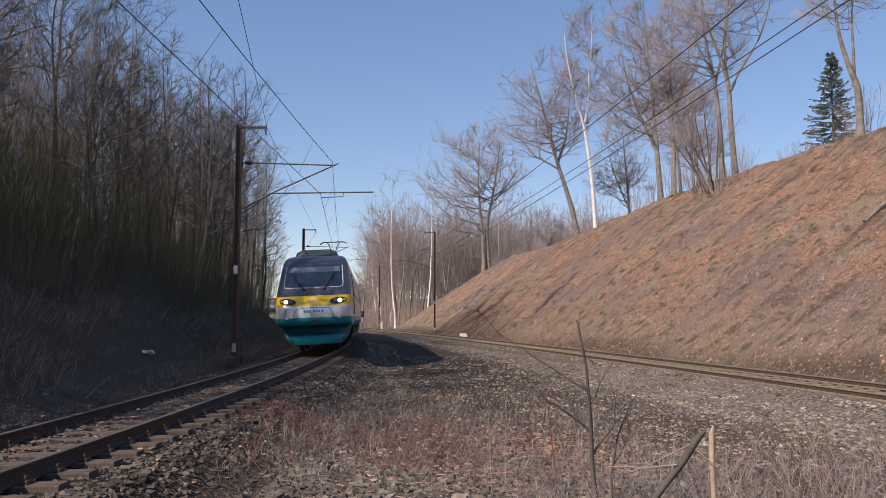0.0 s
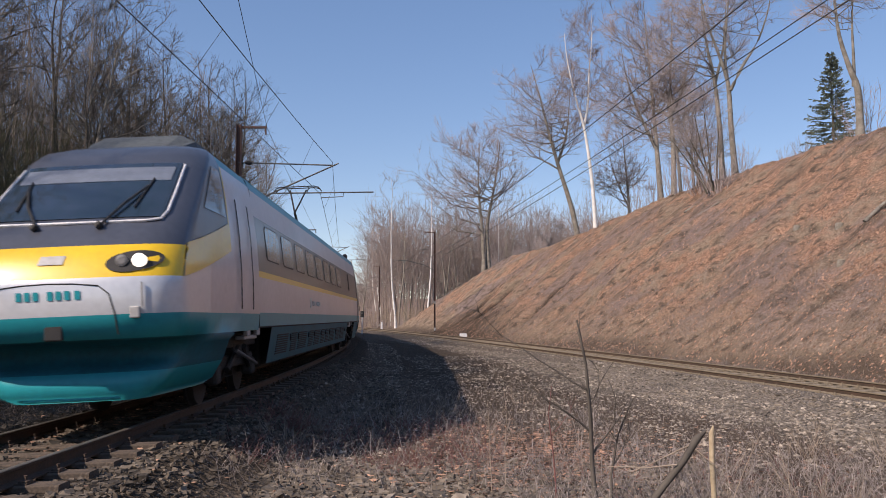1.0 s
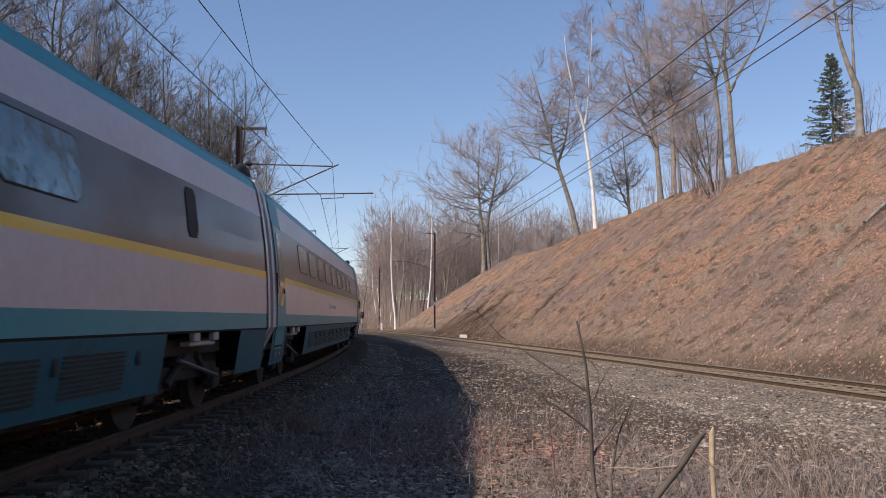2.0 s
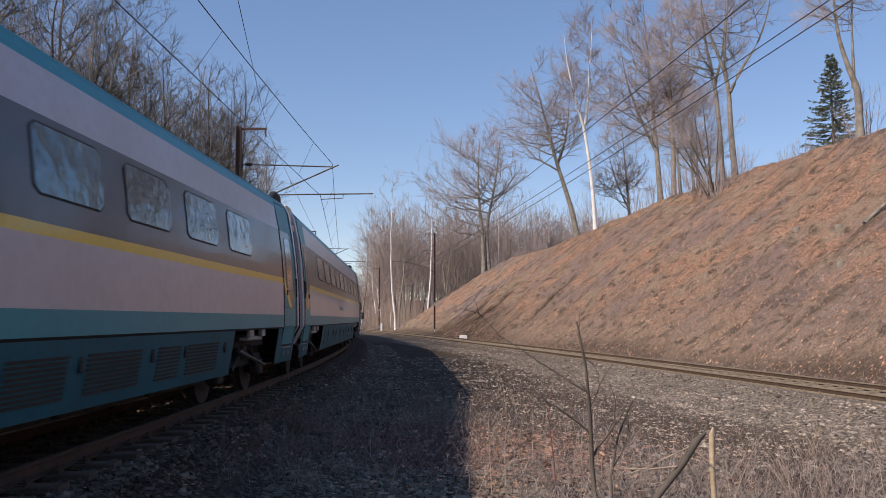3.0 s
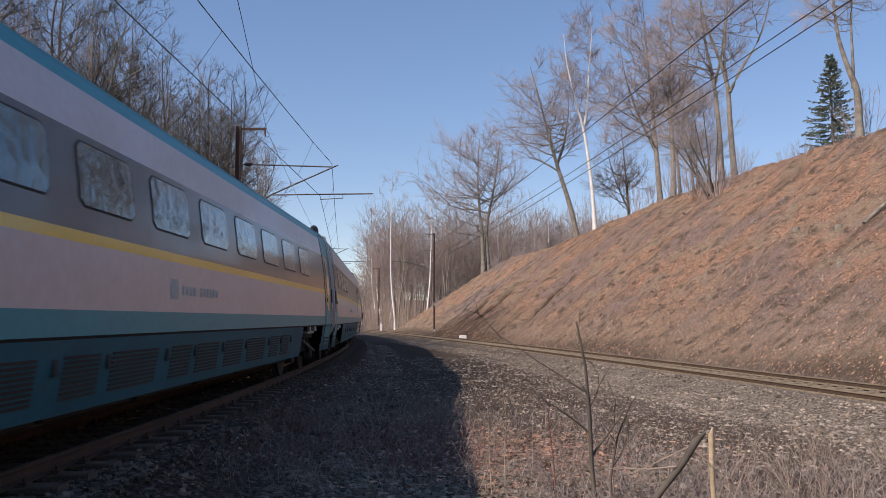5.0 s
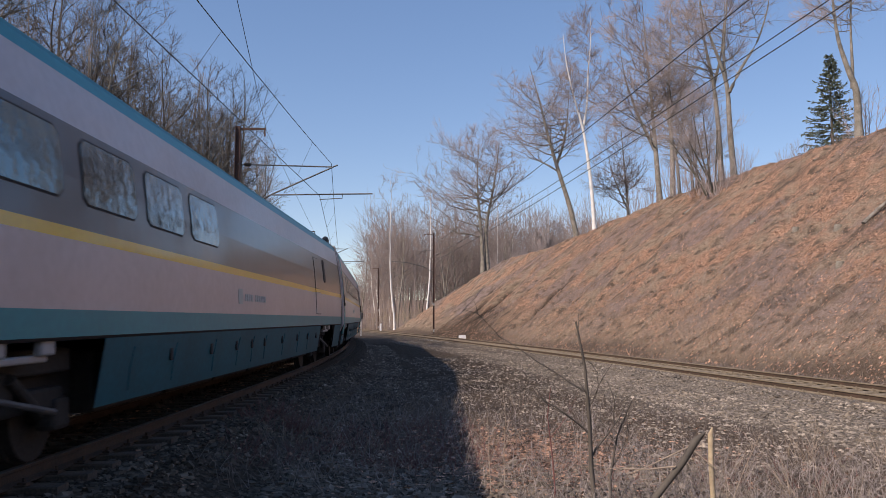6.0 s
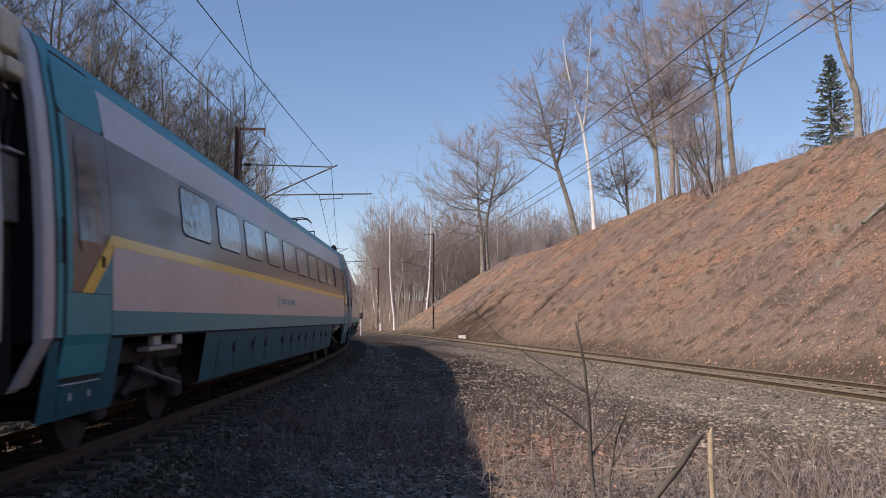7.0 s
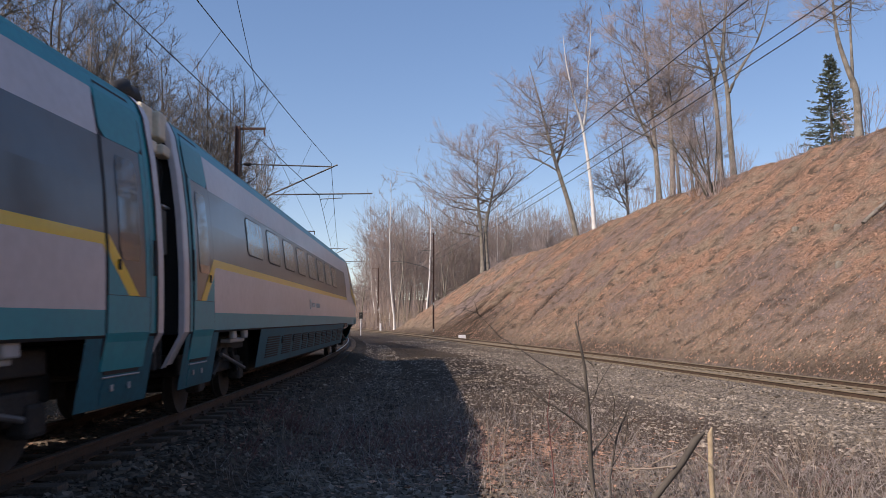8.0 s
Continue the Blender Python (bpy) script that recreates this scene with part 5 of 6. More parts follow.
tall = crest_tree(35, [[(0, 0), (-0.3, 5), (-0.6, 10), (-1.0, 15), (-1.4, 21)], [(-0.4, 6), (-2.0, 9.5), (-3.2, 13), (-3.8, 17)]], 0.30, (-2.4, 0, 12.6), (5.6, 5.0, 9.4),
                  50, 10, 7, 2, M_BARK, M_TWIG, "tall bare beech in the clump on the crest", 0.012, group=CREST)
straight = crest_tree(36, [[(0, 0), (0.1, 5), (-0.2, 10), (0.1, 15), (0.3, 20)], [(-0.1, 8), (1.2, 11), (1.8, 14), (2.0, 18)]], 0.28, (0.1, 0, 13.0), (4.6, 4.4, 8.6),
                      44, 10, 6, 2, M_BARK, M_TWIG, "straight bare tree in the clump on the crest", 0.012, group=CREST)
rough = crest_tree(37, [[(0, 0), (-0.1, 5), (-0.4, 9), (-1.2, 13), (-1.6, 18)], [(-0.4, 8.6), (0.5, 12), (0.8, 17)]], 0.27, (-1.8, 0, 13.0), (4.4, 4.2, 7.5),
                   30, 7, 7, 2, M_BARK, M_TWIG, "bare tree with rough bark on the crest", 0.011, group=CREST)
forked = crest_tree(38, [[(0, 0), (-0.3, 4.6), (-0.35, 8.3), (-1.2, 11), (-2.2, 13.8), (-2.8, 18)], [(-0.35, 8.3), (-0.6, 11), (-0.2, 15), (0, 19)], [(-0.3, 7.6), (0.6, 9.5), (2.1, 11.8), (3.0, 14.6), (3.4, 18)]],
                    0.27, (0.1, 0, 15.5), (4.6, 4.4, 5.6), 28, 6, 7, 2, M_BARK, M_TWIG, "pale bare tree forked into three on the crest", 0.010, group=CREST)
two_stem = crest_tree(39, [[(0, 0), (0, 3.2), (-0.5, 4.4), (-1.1, 6.5), (-1.3, 9), (-1.4, 13)], [(-0.1, 3.4), (-0.05, 5), (-0.1, 7.7), (0.3, 12)]], 0.25, (-0.3, 0, 10.5), (4.0, 4.0, 4.6),
                      22, 6, 7, 2, M_BARK, M_TWIG, "pale bare tree with two stems on the crest", 0.009, group=CREST)
fan = crest_tree(40, [[(0, 0), (-0.8, 3), (-1.6, 7.5)], [(0.2, 0), (-1.2, 3), (-2.8, 6.6)], [(-0.2, 0), (-0.4, 4), (-0.7, 8)], [(0.3, 0), (0.5, 3), (0.7, 5.5)], [(-0.3, 0), (-2.0, 2.6), (-3.6, 5.0)]],
                 0.11, (-1.4, 0, 5.2), (3.6, 2.6, 3.8), 30, 6, 5, 2, M_BARKD, M_TWIG, "dark many-stemmed small tree on the crest", 0.009, group=CREST)
for ob, px_x, depth, size in ((broad, 857, 112, 1.0), (leaner, 1026, 94, 1.0), (birch, 1056, 89, 1.0), (tall, 1174, 79, 1.0), (straight, 1196, 77, 1.0), (rough, 1284, 69, 1.0),
                              (forked, 1308, 67, 1.0), (two_stem, 1534, 50, 1.0), (fan, 1268, 62, 0.9), (fan, 1246, 68, 0.8), (straight, 1232, 92, 0.85), (tall, 1120, 100, 0.8),
                              (broad, 968, 138, 0.62), (straight, 918, 132, 0.62), (leaner, 1000, 122, 0.6), (rough, 1210, 88, 0.9)):
    x, y = toward((px_x - 784) / 1452, depth)
    plant(ob, x, y, 0 if size == 1.0 else px_x % 70 - 35, size)
far_kinds = [bare_tree(41, 15.0, 0.12, 2.8, 0.25, 14, 3, 4, M_BARK, M_TWIGR, "distant bare reddish tree", twig_r=0.015, rise=0.09),
             bare_tree(42, 17.0, 0.12, 2.4, 0.40, 14, 3, 4, M_BIRCH, M_TWIGR, "distant white birch in the wood", twig_r=0.013, rise=0.08)]
for i in range(64):
    depth = rnd.uniform(135, 190)
    u = rnd.uniform(-150, 230)
    x, y = toward(u / 1452, depth)
    s2, q2 = off_line(2, np.array(x), np.array(y))
    s1, q1 = off_line(1, np.array(x), np.array(y))
    if -4.5 < q2 < 4.5 or -4.5 < q1 < 4.5:
        continue
    plant(far_kinds[0 if rnd.random() < 0.72 else 1], x, y, rnd.uniform(0, 360), rnd.uniform(1.05, 1.6))
for i in range(30):
    depth = rnd.uniform(115, 165)
    x, y = toward(rnd.uniform(110, 640) / 1452, depth)
    plant(far_kinds[0], x, y, rnd.uniform(0, 360), rnd.uniform(0.45, 0.75))
for k in (broad, leaner, birch, tall, straight, rough, forked, two_stem, fan, *far_kinds):
    clear(k)


def spruce(x, y, height):
    rng = np.random.default_rng(5)
    ob = tagged(new("spruce_tree"), "dark green spruce behind the crest of the slope", "tree", "conifers")
    z = float(terrain(x, y))
    ob.matrix_world = pose(x, y, z)
    tubes_mesh("trunk", [limb(rng, (0, 0, -0.2), (0, 0, 1), height, 0.16, 0.02, 8, 0.05, 0.01)], 8, M_BARKD, ob)
    vs, fs, br, n = [], [], [], 0
    for lev in np.linspace(0.06, 0.985, 30):
        reach = height * 0.31 * (1 - lev) ** 0.8 + 0.12
        for k in range(9):
            a = rng.uniform(0, 2 * math.pi)
            ln = reach * rng.uniform(0.6, 1.1)
            pts, rad = limb(rng, (0, 0, lev * height), (math.cos(a), math.sin(a), 0.12 - 0.35 * (1 - lev)), ln, 0.02, 0.006, 5, 0.05, 0.06)
            br.append((pts, rad))
            for q in range(int(12 + ln * 14)):
                t = rng.uniform(0.2, 1.0)
                p, d, _ = point_at((pts, rad), t)
                w = side_way(rng, d, rng.uniform(0.3, 1.0), -0.25)
                w = w / np.linalg.norm(w)
                sd = np.cross(w, rng.normal(0, 1, 3))
                sd = sd / np.linalg.norm(sd) * 0.035
                L = rng.uniform(0.12, 0.3)
                vs += [p + sd, p - sd, p + w * L * 0.6 - sd * 0.9 + np.array([0, 0, -0.02]), p + w * L, p + w * L * 0.6 + sd * 0.9]
                fs.append([n, n + 1, n + 2, n + 3, n + 4])
                n += 5
    tubes_mesh("branches", br, 3, M_BARKD, ob)
    mesh_object("needles", np.array(vs), np.array(fs), M_NEEDLE, ob)


spruce(*toward((1486 - 784) / 1452, 62), 9.2)


# ---------- what lies and grows on the ground ----------
def scatter(name, centres, sizes, shape_v, shape_f, material, label, category, seed, squash=(1, 1, 1), tilt=1.0, jitter=0.0, lay=0.0):
    """Many small pieces in one mesh, each turned and sized at random."""
    rng = np.random.default_rng(seed)
    n, k = len(centres), len(shape_v)
    v = np.repeat(shape_v[None], n, 0) * np.array(squash)
    if jitter:
        v = v * (1 + rng.uniform(-jitter, jitter, v.shape))
    v = v * np.asarray(sizes)[:, None, None] * rng.uniform(0.7, 1.3, (n, 1, 3))
    a, b = rng.uniform(0, 2 * np.pi, n), rng.normal(0, 0.5 * tilt, n)
    ca, sa, cb, sb = np.cos(a)[:, None], np.sin(a)[:, None], np.cos(b)[:, None], np.sin(b)[:, None]
    x, y, z = v[..., 0], v[..., 1], v[..., 2]
    y, z = y * cb - z * sb, y * sb + z * cb
    x, y = x * ca - y * sa, x * sa + y * ca
    v = np.stack([x, y, z + lay * (x * math.cos(PHI2) + y * math.sin(PHI2))], -1) + centres[:, None, :]
    f = (shape_f[None] + (np.arange(n) * k)[:, None, None]).reshape(-1, shape_f.shape[1])
    return tagged(mesh_object(name, v.reshape(-1, 3), f, material), label, category, kind="stuff")


def spots(rng, n, line, s, off, power=1.0):
    """Random places beside a line, denser towards the near end of the stretch."""
    ss = s[0] + (s[1] - s[0]) * rng.uniform(0, 1, n) ** power
    oo = rng.uniform(*off, n)
    c, r, a0 = (C1, R1, PHI1) if line == 1 else (C2, R2, PHI2)
    a = a0 + ss / r
    x, y = c[0] + (r + oo) * np.cos(a), c[1] + (r + oo) * np.sin(a)
    return np.stack([x, y, terrain(x, y)], -1)


def field(rng, n, x, y, power=1.0):
    xx = rng.uniform(*x, n)
    yy = y[0] + (y[1] - y[0]) * rng.uniform(0, 1, n) ** power
    return np.stack([xx, yy, terrain(xx, yy)], -1)


def heap(rng, n, mid, spread):
    """Random places that thin out away from a middle."""
    xx, yy = rng.normal(mid[0], spread[0], n), rng.normal(mid[1], spread[1], n)
    return np.stack([xx, yy, terrain(xx, yy)], -1)


rng = np.random.default_rng(3)
OCT_V = np.array([(1, 0, 0), (0, 1, 0), (-1, 0, 0), (0, -1, 0), (0, 0, 1), (0, 0, -1)], float)
OCT_F = np.array([(0, 1, 4), (1, 2, 4), (2, 3, 4), (3, 0, 4), (1, 0, 5), (2, 1, 5), (3, 2, 5), (0, 3, 5)])
BOX_V = np.array([(x, y, z) for z in (-0.7, 0.7) for x, y in ((-0.8, -0.7), (0.9, -0.6), (0.7, 0.8), (-0.7, 0.7))], float)
BOX_F = np.array([(3, 2, 1, 0), (4, 5, 6, 7), (0, 1, 5, 4), (1, 2, 6, 5), (2, 3, 7, 6), (3, 0, 4, 7)])
pale = np.concatenate([field(rng, 7000, (-2.0, 3.4), (7.5, 11.5), 1.3), spots(rng, 2600, 2, (0, 30), (-4.8, -1.4), 1.2)])
scatter("pale_stones", pale, rng.gamma(4, 0.0058, len(pale)) + 0.008, BOX_V, BOX_F, M_MIDSTONE, "pale angular stones between the tracks", "stones", 4, (1.2, 0.9, 0.7), 1.3, 0.42)
near = np.concatenate([spots(rng, 9500, 1, (1.0, 26), (0.95, 3.9), 1.5), spots(rng, 1800, 1, (1.0, 22), (-3.3, -1.0), 1.3), spots(rng, 3200, 1, (1.0, 24), (-0.68, 0.68), 1.3)])
scatter("ballast_stones", near, rng.gamma(4, 0.0050, len(near)) + 0.008, BOX_V, BOX_F, M_STONE, "grey-brown angular ballast stones beside the track", "stones", 1, (1.2, 0.9, 0.7), 1.3, 0.42)
mid = np.concatenate([spots(rng, 9500, 2, (2, 70), (-4.9, -1.2), 1.6), spots(rng, 4200, 2, (0, 36), (-8.5, -4.2), 1.2), spots(rng, 1800, 1, (20, 60), (1.9, 3.6), 1.3), field(rng, 4200, (-3, 8), (11, 34), 1.4),
                      spots(rng, 1500, 2, (2, 60), (-0.66, 0.66), 1.3)])
scatter("gravel", mid, rng.gamma(4, 0.0058, len(mid)) + 0.008, OCT_V, OCT_F, M_GRAVEL, "scattered grey gravel between the tracks", "gravel", 2, (1.1, 0.9, 0.6), 0.8, 0.25)

LEAF_V = np.array([(-1, 0, 0.12), (-0.2, -0.55, 0.0), (0.9, -0.1, 0.15), (1, 0.0, 0.16), (0.1, 0.55, 0.10), (-0.4, 0.4, 0.16)], float)
LEAF_F = np.array([(0, 1, 2, 3), (0, 3, 4, 5)])
QUAD_V = np.array([(-1, -0.25, 0.1), (0.1, -0.6, 0.0), (1, 0.15, 0.14), (-0.1, 0.6, 0.12)], float)
QUAD_F = np.array([(0, 1, 2, 3)])
slope = spots(rng, 75000, 2, (-2, 88), (2.6, 20), 1.15)
patch = np.concatenate([heap(rng, 3000, (1.3, 11.9), (0.75, 1.4)), heap(rng, 1300, (1.2, 11.5), (2.2, 2.6)), spots(rng, 900, 1, (2, 30), (-0.6, 0.6), 1.3), spots(rng, 2600, 1, (2, 40), (-8.5, -3.0), 1.3)])
for pts, size, nm, lab in ((slope, 0.050, "leaf_litter", "rust-brown fallen leaves covering the slope"), (patch, 0.04, "fallen_leaves", "rust-brown fallen leaves among the stones")):
    pts = pts + np.array([0, 0, 0.02])
    quick = nm == "leaf_litter"
    scatter(nm, pts, rng.uniform(0.6, 1.3, len(pts)) * size, QUAD_V if quick else LEAF_V, QUAD_F if quick else LEAF_F, M_LEAF, lab, "leaves", 3, (1, 1, 1.2), 1.1 if quick else 0.7, lay=0.775 if nm == "leaf_litter" else 0.0)


def blades(name, pts, height, width, lean, material, label, category, seed):
    """Bent stalks: thin three-sided slivers in two lengths."""
    r = np.random.default_rng(seed)
    n = len(pts)
    a = r.uniform(0, 2 * np.pi, n)
    h = height * r.uniform(0.4, 1.2, n)
    l = lean * r.uniform(0.2, 1.3, n) * h
    d = np.stack([np.cos(a), np.sin(a), np.zeros(n)], -1)
    base, mid_, tip = pts - np.array([0, 0, 0.02]), pts + d * (l * 0.35)[:, None], pts + d * l[:, None]
    mid_[:, 2] += h * 0.6
    tip[:, 2] += h * np.maximum(0.25, 1 - 0.35 * lean * r.uniform(0.5, 1.5, n))
    b = a[:, None] + np.array([0, 2.09, 4.19])
    off = np.stack([np.cos(b), np.sin(b), np.zeros_like(b)], -1) * width
    v = np.concatenate([base[:, None] + off, mid_[:, None] + off * 0.7, tip[:, None]], 1)
    k = np.array([(0, 1, 4), (0, 4, 3), (1, 2, 5), (1, 5, 4), (2, 0, 3), (2, 3, 5), (3, 4, 6), (4, 5, 6), (5, 3, 6)])
    f = (k[None] + (np.arange(n) * 7)[:, None, None]).reshape(-1, 3)
    return tagged(mesh_object(name, v.reshape(-1, 3), f, material), label, category, kind="stuff")


blades("dry_grass", np.concatenate([field(rng, 2300, (0.6, 8.5), (6.2, 12.5), 1.2), field(rng, 3000, (-3, 6), (10, 26), 1.3)]), 0.26, 0.003, 2.4, M_WEED, "matted dry grass and weeds between the tracks", "grass", 11)
blades("slope_grass", np.concatenate([spots(rng, 7000, 2, (-2, 90), (3.2, 19), 1.2), spots(rng, 2000, 2, (-2, 70), (1.9, 7), 1.3)]), 0.26, 0.008, 1.5, M_STRAW, "dry grass tufts on the leaf-strewn slope", "grass", 12)
blades("slope_weeds", np.concatenate([spots(rng, 9000, 2, (-2, 60), (2.2, 9.5), 1.2), spots(rng, 3000, 2, (10, 80), (6, 18), 1.2)]), 0.34, 0.006, 2.2, M_WEED, "matted grey dead weeds and brambles on the slope", "weeds", 21)
blades("dead_stalks", np.concatenate([field(rng, 1000, (0.8, 6.5), (5.6, 9.5), 1.0), field(rng, 800, (-2.5, 3), (9, 16), 1.0)]), 0.6, 0.0034, 1.7, M_WEED, "long curved grey dead stalks between the tracks", "weeds", 22)
blades("bank_grass", spots(rng, 5000, 1, (3, 60), (-7.5, -2.9), 1.3), 0.22, 0.005, 1.8, M_WEED, "dry stalks on the shaded bank", "grass", 13)

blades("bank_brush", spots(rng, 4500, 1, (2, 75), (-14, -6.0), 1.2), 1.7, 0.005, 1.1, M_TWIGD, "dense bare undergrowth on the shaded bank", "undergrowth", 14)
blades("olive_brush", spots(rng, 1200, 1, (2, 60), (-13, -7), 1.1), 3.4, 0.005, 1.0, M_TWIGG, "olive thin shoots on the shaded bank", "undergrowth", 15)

def wood_places(n, depth, bearing, clear_of):
    """Random places of a far wood between two bearings, kept off both lines."""
    p = field(rng, n, (-1, 1), depth)
    p[:, 0] = p[:, 1] * rng.uniform(*bearing, n)
    p[:, 2] = terrain(p[:, 0], p[:, 1])
    q2, q1 = off_line(2, p[:, 0], p[:, 1])[1], off_line(1, p[:, 0], p[:, 1])[1]
    return p[(np.abs(q2) > clear_of) & (np.abs(q1) > clear_of)]


def bank_places(n, s, off):
    """Random places in the wood above the near bank."""
    p = np.array([on_line(1, a, b)[:2] + (0.0,) for a, b in zip(rng.uniform(*s, n), rng.uniform(*off, n))])
    p[:, 2] = terrain(p[:, 0], p[:, 1])
    return p


pts = bank_places(130, (-2, 80), (-22, -9.5))
woodland("bank_wood", 23, pts, rng.uniform(7.0, 12.5, len(pts)), 260, 0.010, M_TWIGM, "fine bare twigs of the wood on the bank")
pts = bank_places(90, (0, 100), (-42, -20))
woodland("bank_wood", 24, pts, rng.uniform(10.0, 14.0, len(pts)), 260, 0.018, M_TWIGM, "bare trees deep in the wood on the bank")
pts = bank_places(70, (85, 175), (-26, -5.5))
woodland("bank_wood", 25, pts, rng.uniform(5.0, 12.0, len(pts)), 200, 0.03, M_TWIGD, "dark bare trees along the curve")
pts = wood_places(330, (150, 235), (-0.085, 0.20), 6)
woodland("far_wood", 16, pts, rng.uniform(18, 29, len(pts)), 230, 0.030, M_TWIGR, "distant bare brown woodland beyond the curve")
pts = wood_places(200, (125, 190), (-0.09, 0.10), 4.5)
woodland("far_brush", 20, pts, rng.uniform(2.2, 4.5, len(pts)), 90, 0.018, M_STRAW, "low dry brush at the foot of the far wood")
pts = wood_places(90, (200, 300), (-0.20, -0.07), 6)
woodland("far_wood", 18, pts, rng.uniform(11, 16, len(pts)), 160, 0.045, M_TWIGR, "distant low woodland beyond the curve")
pts = wood_places(120, (118, 175), (0.06, 0.30), 12)
woodland("crest_wood", 17, pts, rng.uniform(7, 13, len(pts)), 190, 0.022, M_TWIG, "distant bare grey trees behind the crest")
pts = wood_places(40, (84, 120), (0.30, 0.46), 16)
woodland("crest_wood", 19, pts, rng.uniform(4, 7.5, len(pts)), 150, 0.014, M_TWIGR, "distant reddish saplings behind the crest")

bram = [shrub(51, 24, 0.42, 1.1, 6, M_BRAMBLE, "reddish low bramble between the tracks", 0.005, "bramble", "bramble"),
        shrub(52, 22, 0.55, 1.5, 7, M_WEED, "grey dead weeds between the tracks", 0.0045, "dead_weed", "weed"),
        shrub(53, 18, 0.75, 1.3, 7, M_STRAW, "straw-coloured dead weeds between the tracks", 0.0045, "dead_weed", "weed")]
for i in range(60):
    plant(bram[0], rnd.uniform(-3.2, 0.6), rnd.uniform(10.5, 15.5), rnd.uniform(0, 360), rnd.uniform(0.6, 1.1))
for i in range(75):
    x = rnd.uniform(0.9, 7.5)
    plant(bram[rnd.choice((1, 1, 1, 2, 0))], x, rnd.uniform(7.3, 12.0), rnd.uniform(0, 360), rnd.uniform(0.6, 1.15))
for i in range(22):
    plant(bram[rnd.choice((1, 2))], rnd.uniform(-2.5, 4), rnd.uniform(12, 22), rnd.uniform(0, 360), rnd.uniform(0.5, 0.9))
for i in range(46):
    x, y, _ = on_line(2, rnd.uniform(4, 75), rnd.uniform(4, 17))
    plant(bram[rnd.choice((1, 2, 1))], x, y, rnd.uniform(0, 360), rnd.uniform(0.9, 1.7))
for i in range(50):
    x, y, _ = on_line(1, rnd.uniform(3, 40), -rnd.uniform(3.6, 7.0))
    plant(bram[rnd.choice((1, 1, 2))], x, y, rnd.uniform(0, 360), rnd.uniform(0.9, 1.8))
for k in bram:
    clear(k)


def sapling(x, y, pts, r, twigs, seed, label, material):
    """One stem through given points (sideways, height), with side twigs."""
    r_ = np.random.default_rng(seed)
    z = float(terrain(x, y))
    ob = tagged(new("sapling"), label, "sapling", "saplings between the tracks")
    ob.matrix_world = pose(x, y, z)
    line = (np.array([(a, 0.12 * math.sin(3 * h), h) for a, h in pts], float), np.linspace(r, r * 0.35, len(pts)))
    tubes_mesh("stem", [line], 7, material, ob)
    tw = []
    for t, w, up, ln in twigs:
        p, d, rr = point_at(line, t)
        tw.append(limb(r_, p, (w, r_.uniform(-0.4, 0.4), up), ln, rr * 0.55, rr * 0.15, 6, 0.02, 0.10))
        for k in range(4):
            p2, d2, r2 = point_at(tw[-1], r_.uniform(0.2, 0.9)) if k < 3 else point_at(line, r_.uniform(0.3, 0.95))
            tw.append(limb(r_, p2, side_way(r_, d2, 0.7, 0.2), ln * 0.3, rr * 0.25, rr * 0.1, 3, 0.05, 0.12))
    for l in tw:
        tubes_mesh("twig", [l], 4, material, ob)
    return ob


sapling(1.42, 8.0, [(0.06, -0.1), (0.03, 0.5), (0.0, 1.0), (-0.06, 1.5), (-0.13, 1.92)], 0.027, [(0.42, -0.8, 0.75, 0.85), (0.55, 0.5, 0.8, 0.5), (0.62, -0.9, 0.55, 1.1), (0.3, 0.6, 0.8, 0.7)], 61, "thin dark bare sapling in dead weeds", M_TWIGD)
sapling(1.62, 8.1, [(0.0, -0.1), (0.03, 0.4), (0.10, 0.8), (0.22, 1.15)], 0.016, [(0.4, 0.6, 0.7, 0.6), (0.6, -0.5, 0.8, 0.5)], 62, "thin bare sapling in dead weeds", M_TWIGD)
sapling(1.15, 8.4, [(0.0, -0.1), (-0.02, 0.5), (-0.08, 0.95), (-0.06, 1.25)], 0.010, [(0.5, 0.5, 0.9, 0.5)], 63, "thin bare sapling in dead weeds", M_BRAMBLE)
sapling(0.72, 9.6, [(0.0, -0.1), (0.0, 0.4), (0.02, 0.8), (-0.02, 1.15)], 0.006, [(0.5, 0.2, 0.9, 0.3)], 64, "pale dry stalk among stones", M_STRAW)
sapling(0.55, 9.3, [(0.0, -0.1), (-0.02, 0.4), (-0.03, 0.75), (-0.05, 1.0)], 0.006, [(0.5, -0.2, 0.9, 0.3)], 65, "pale dry stalk among stones", M_STRAW)
sapling(2.55, 7.6, [(0.0, -0.1), (0.10, 0.25), (0.24, 0.55), (0.38, 0.88)], 0.007, [(0.5, 0.7, 0.6, 0.35), (0.3, -0.3, 0.8, 0.4)], 66, "pale dry forked stalk in dead weeds", M_STRAW)


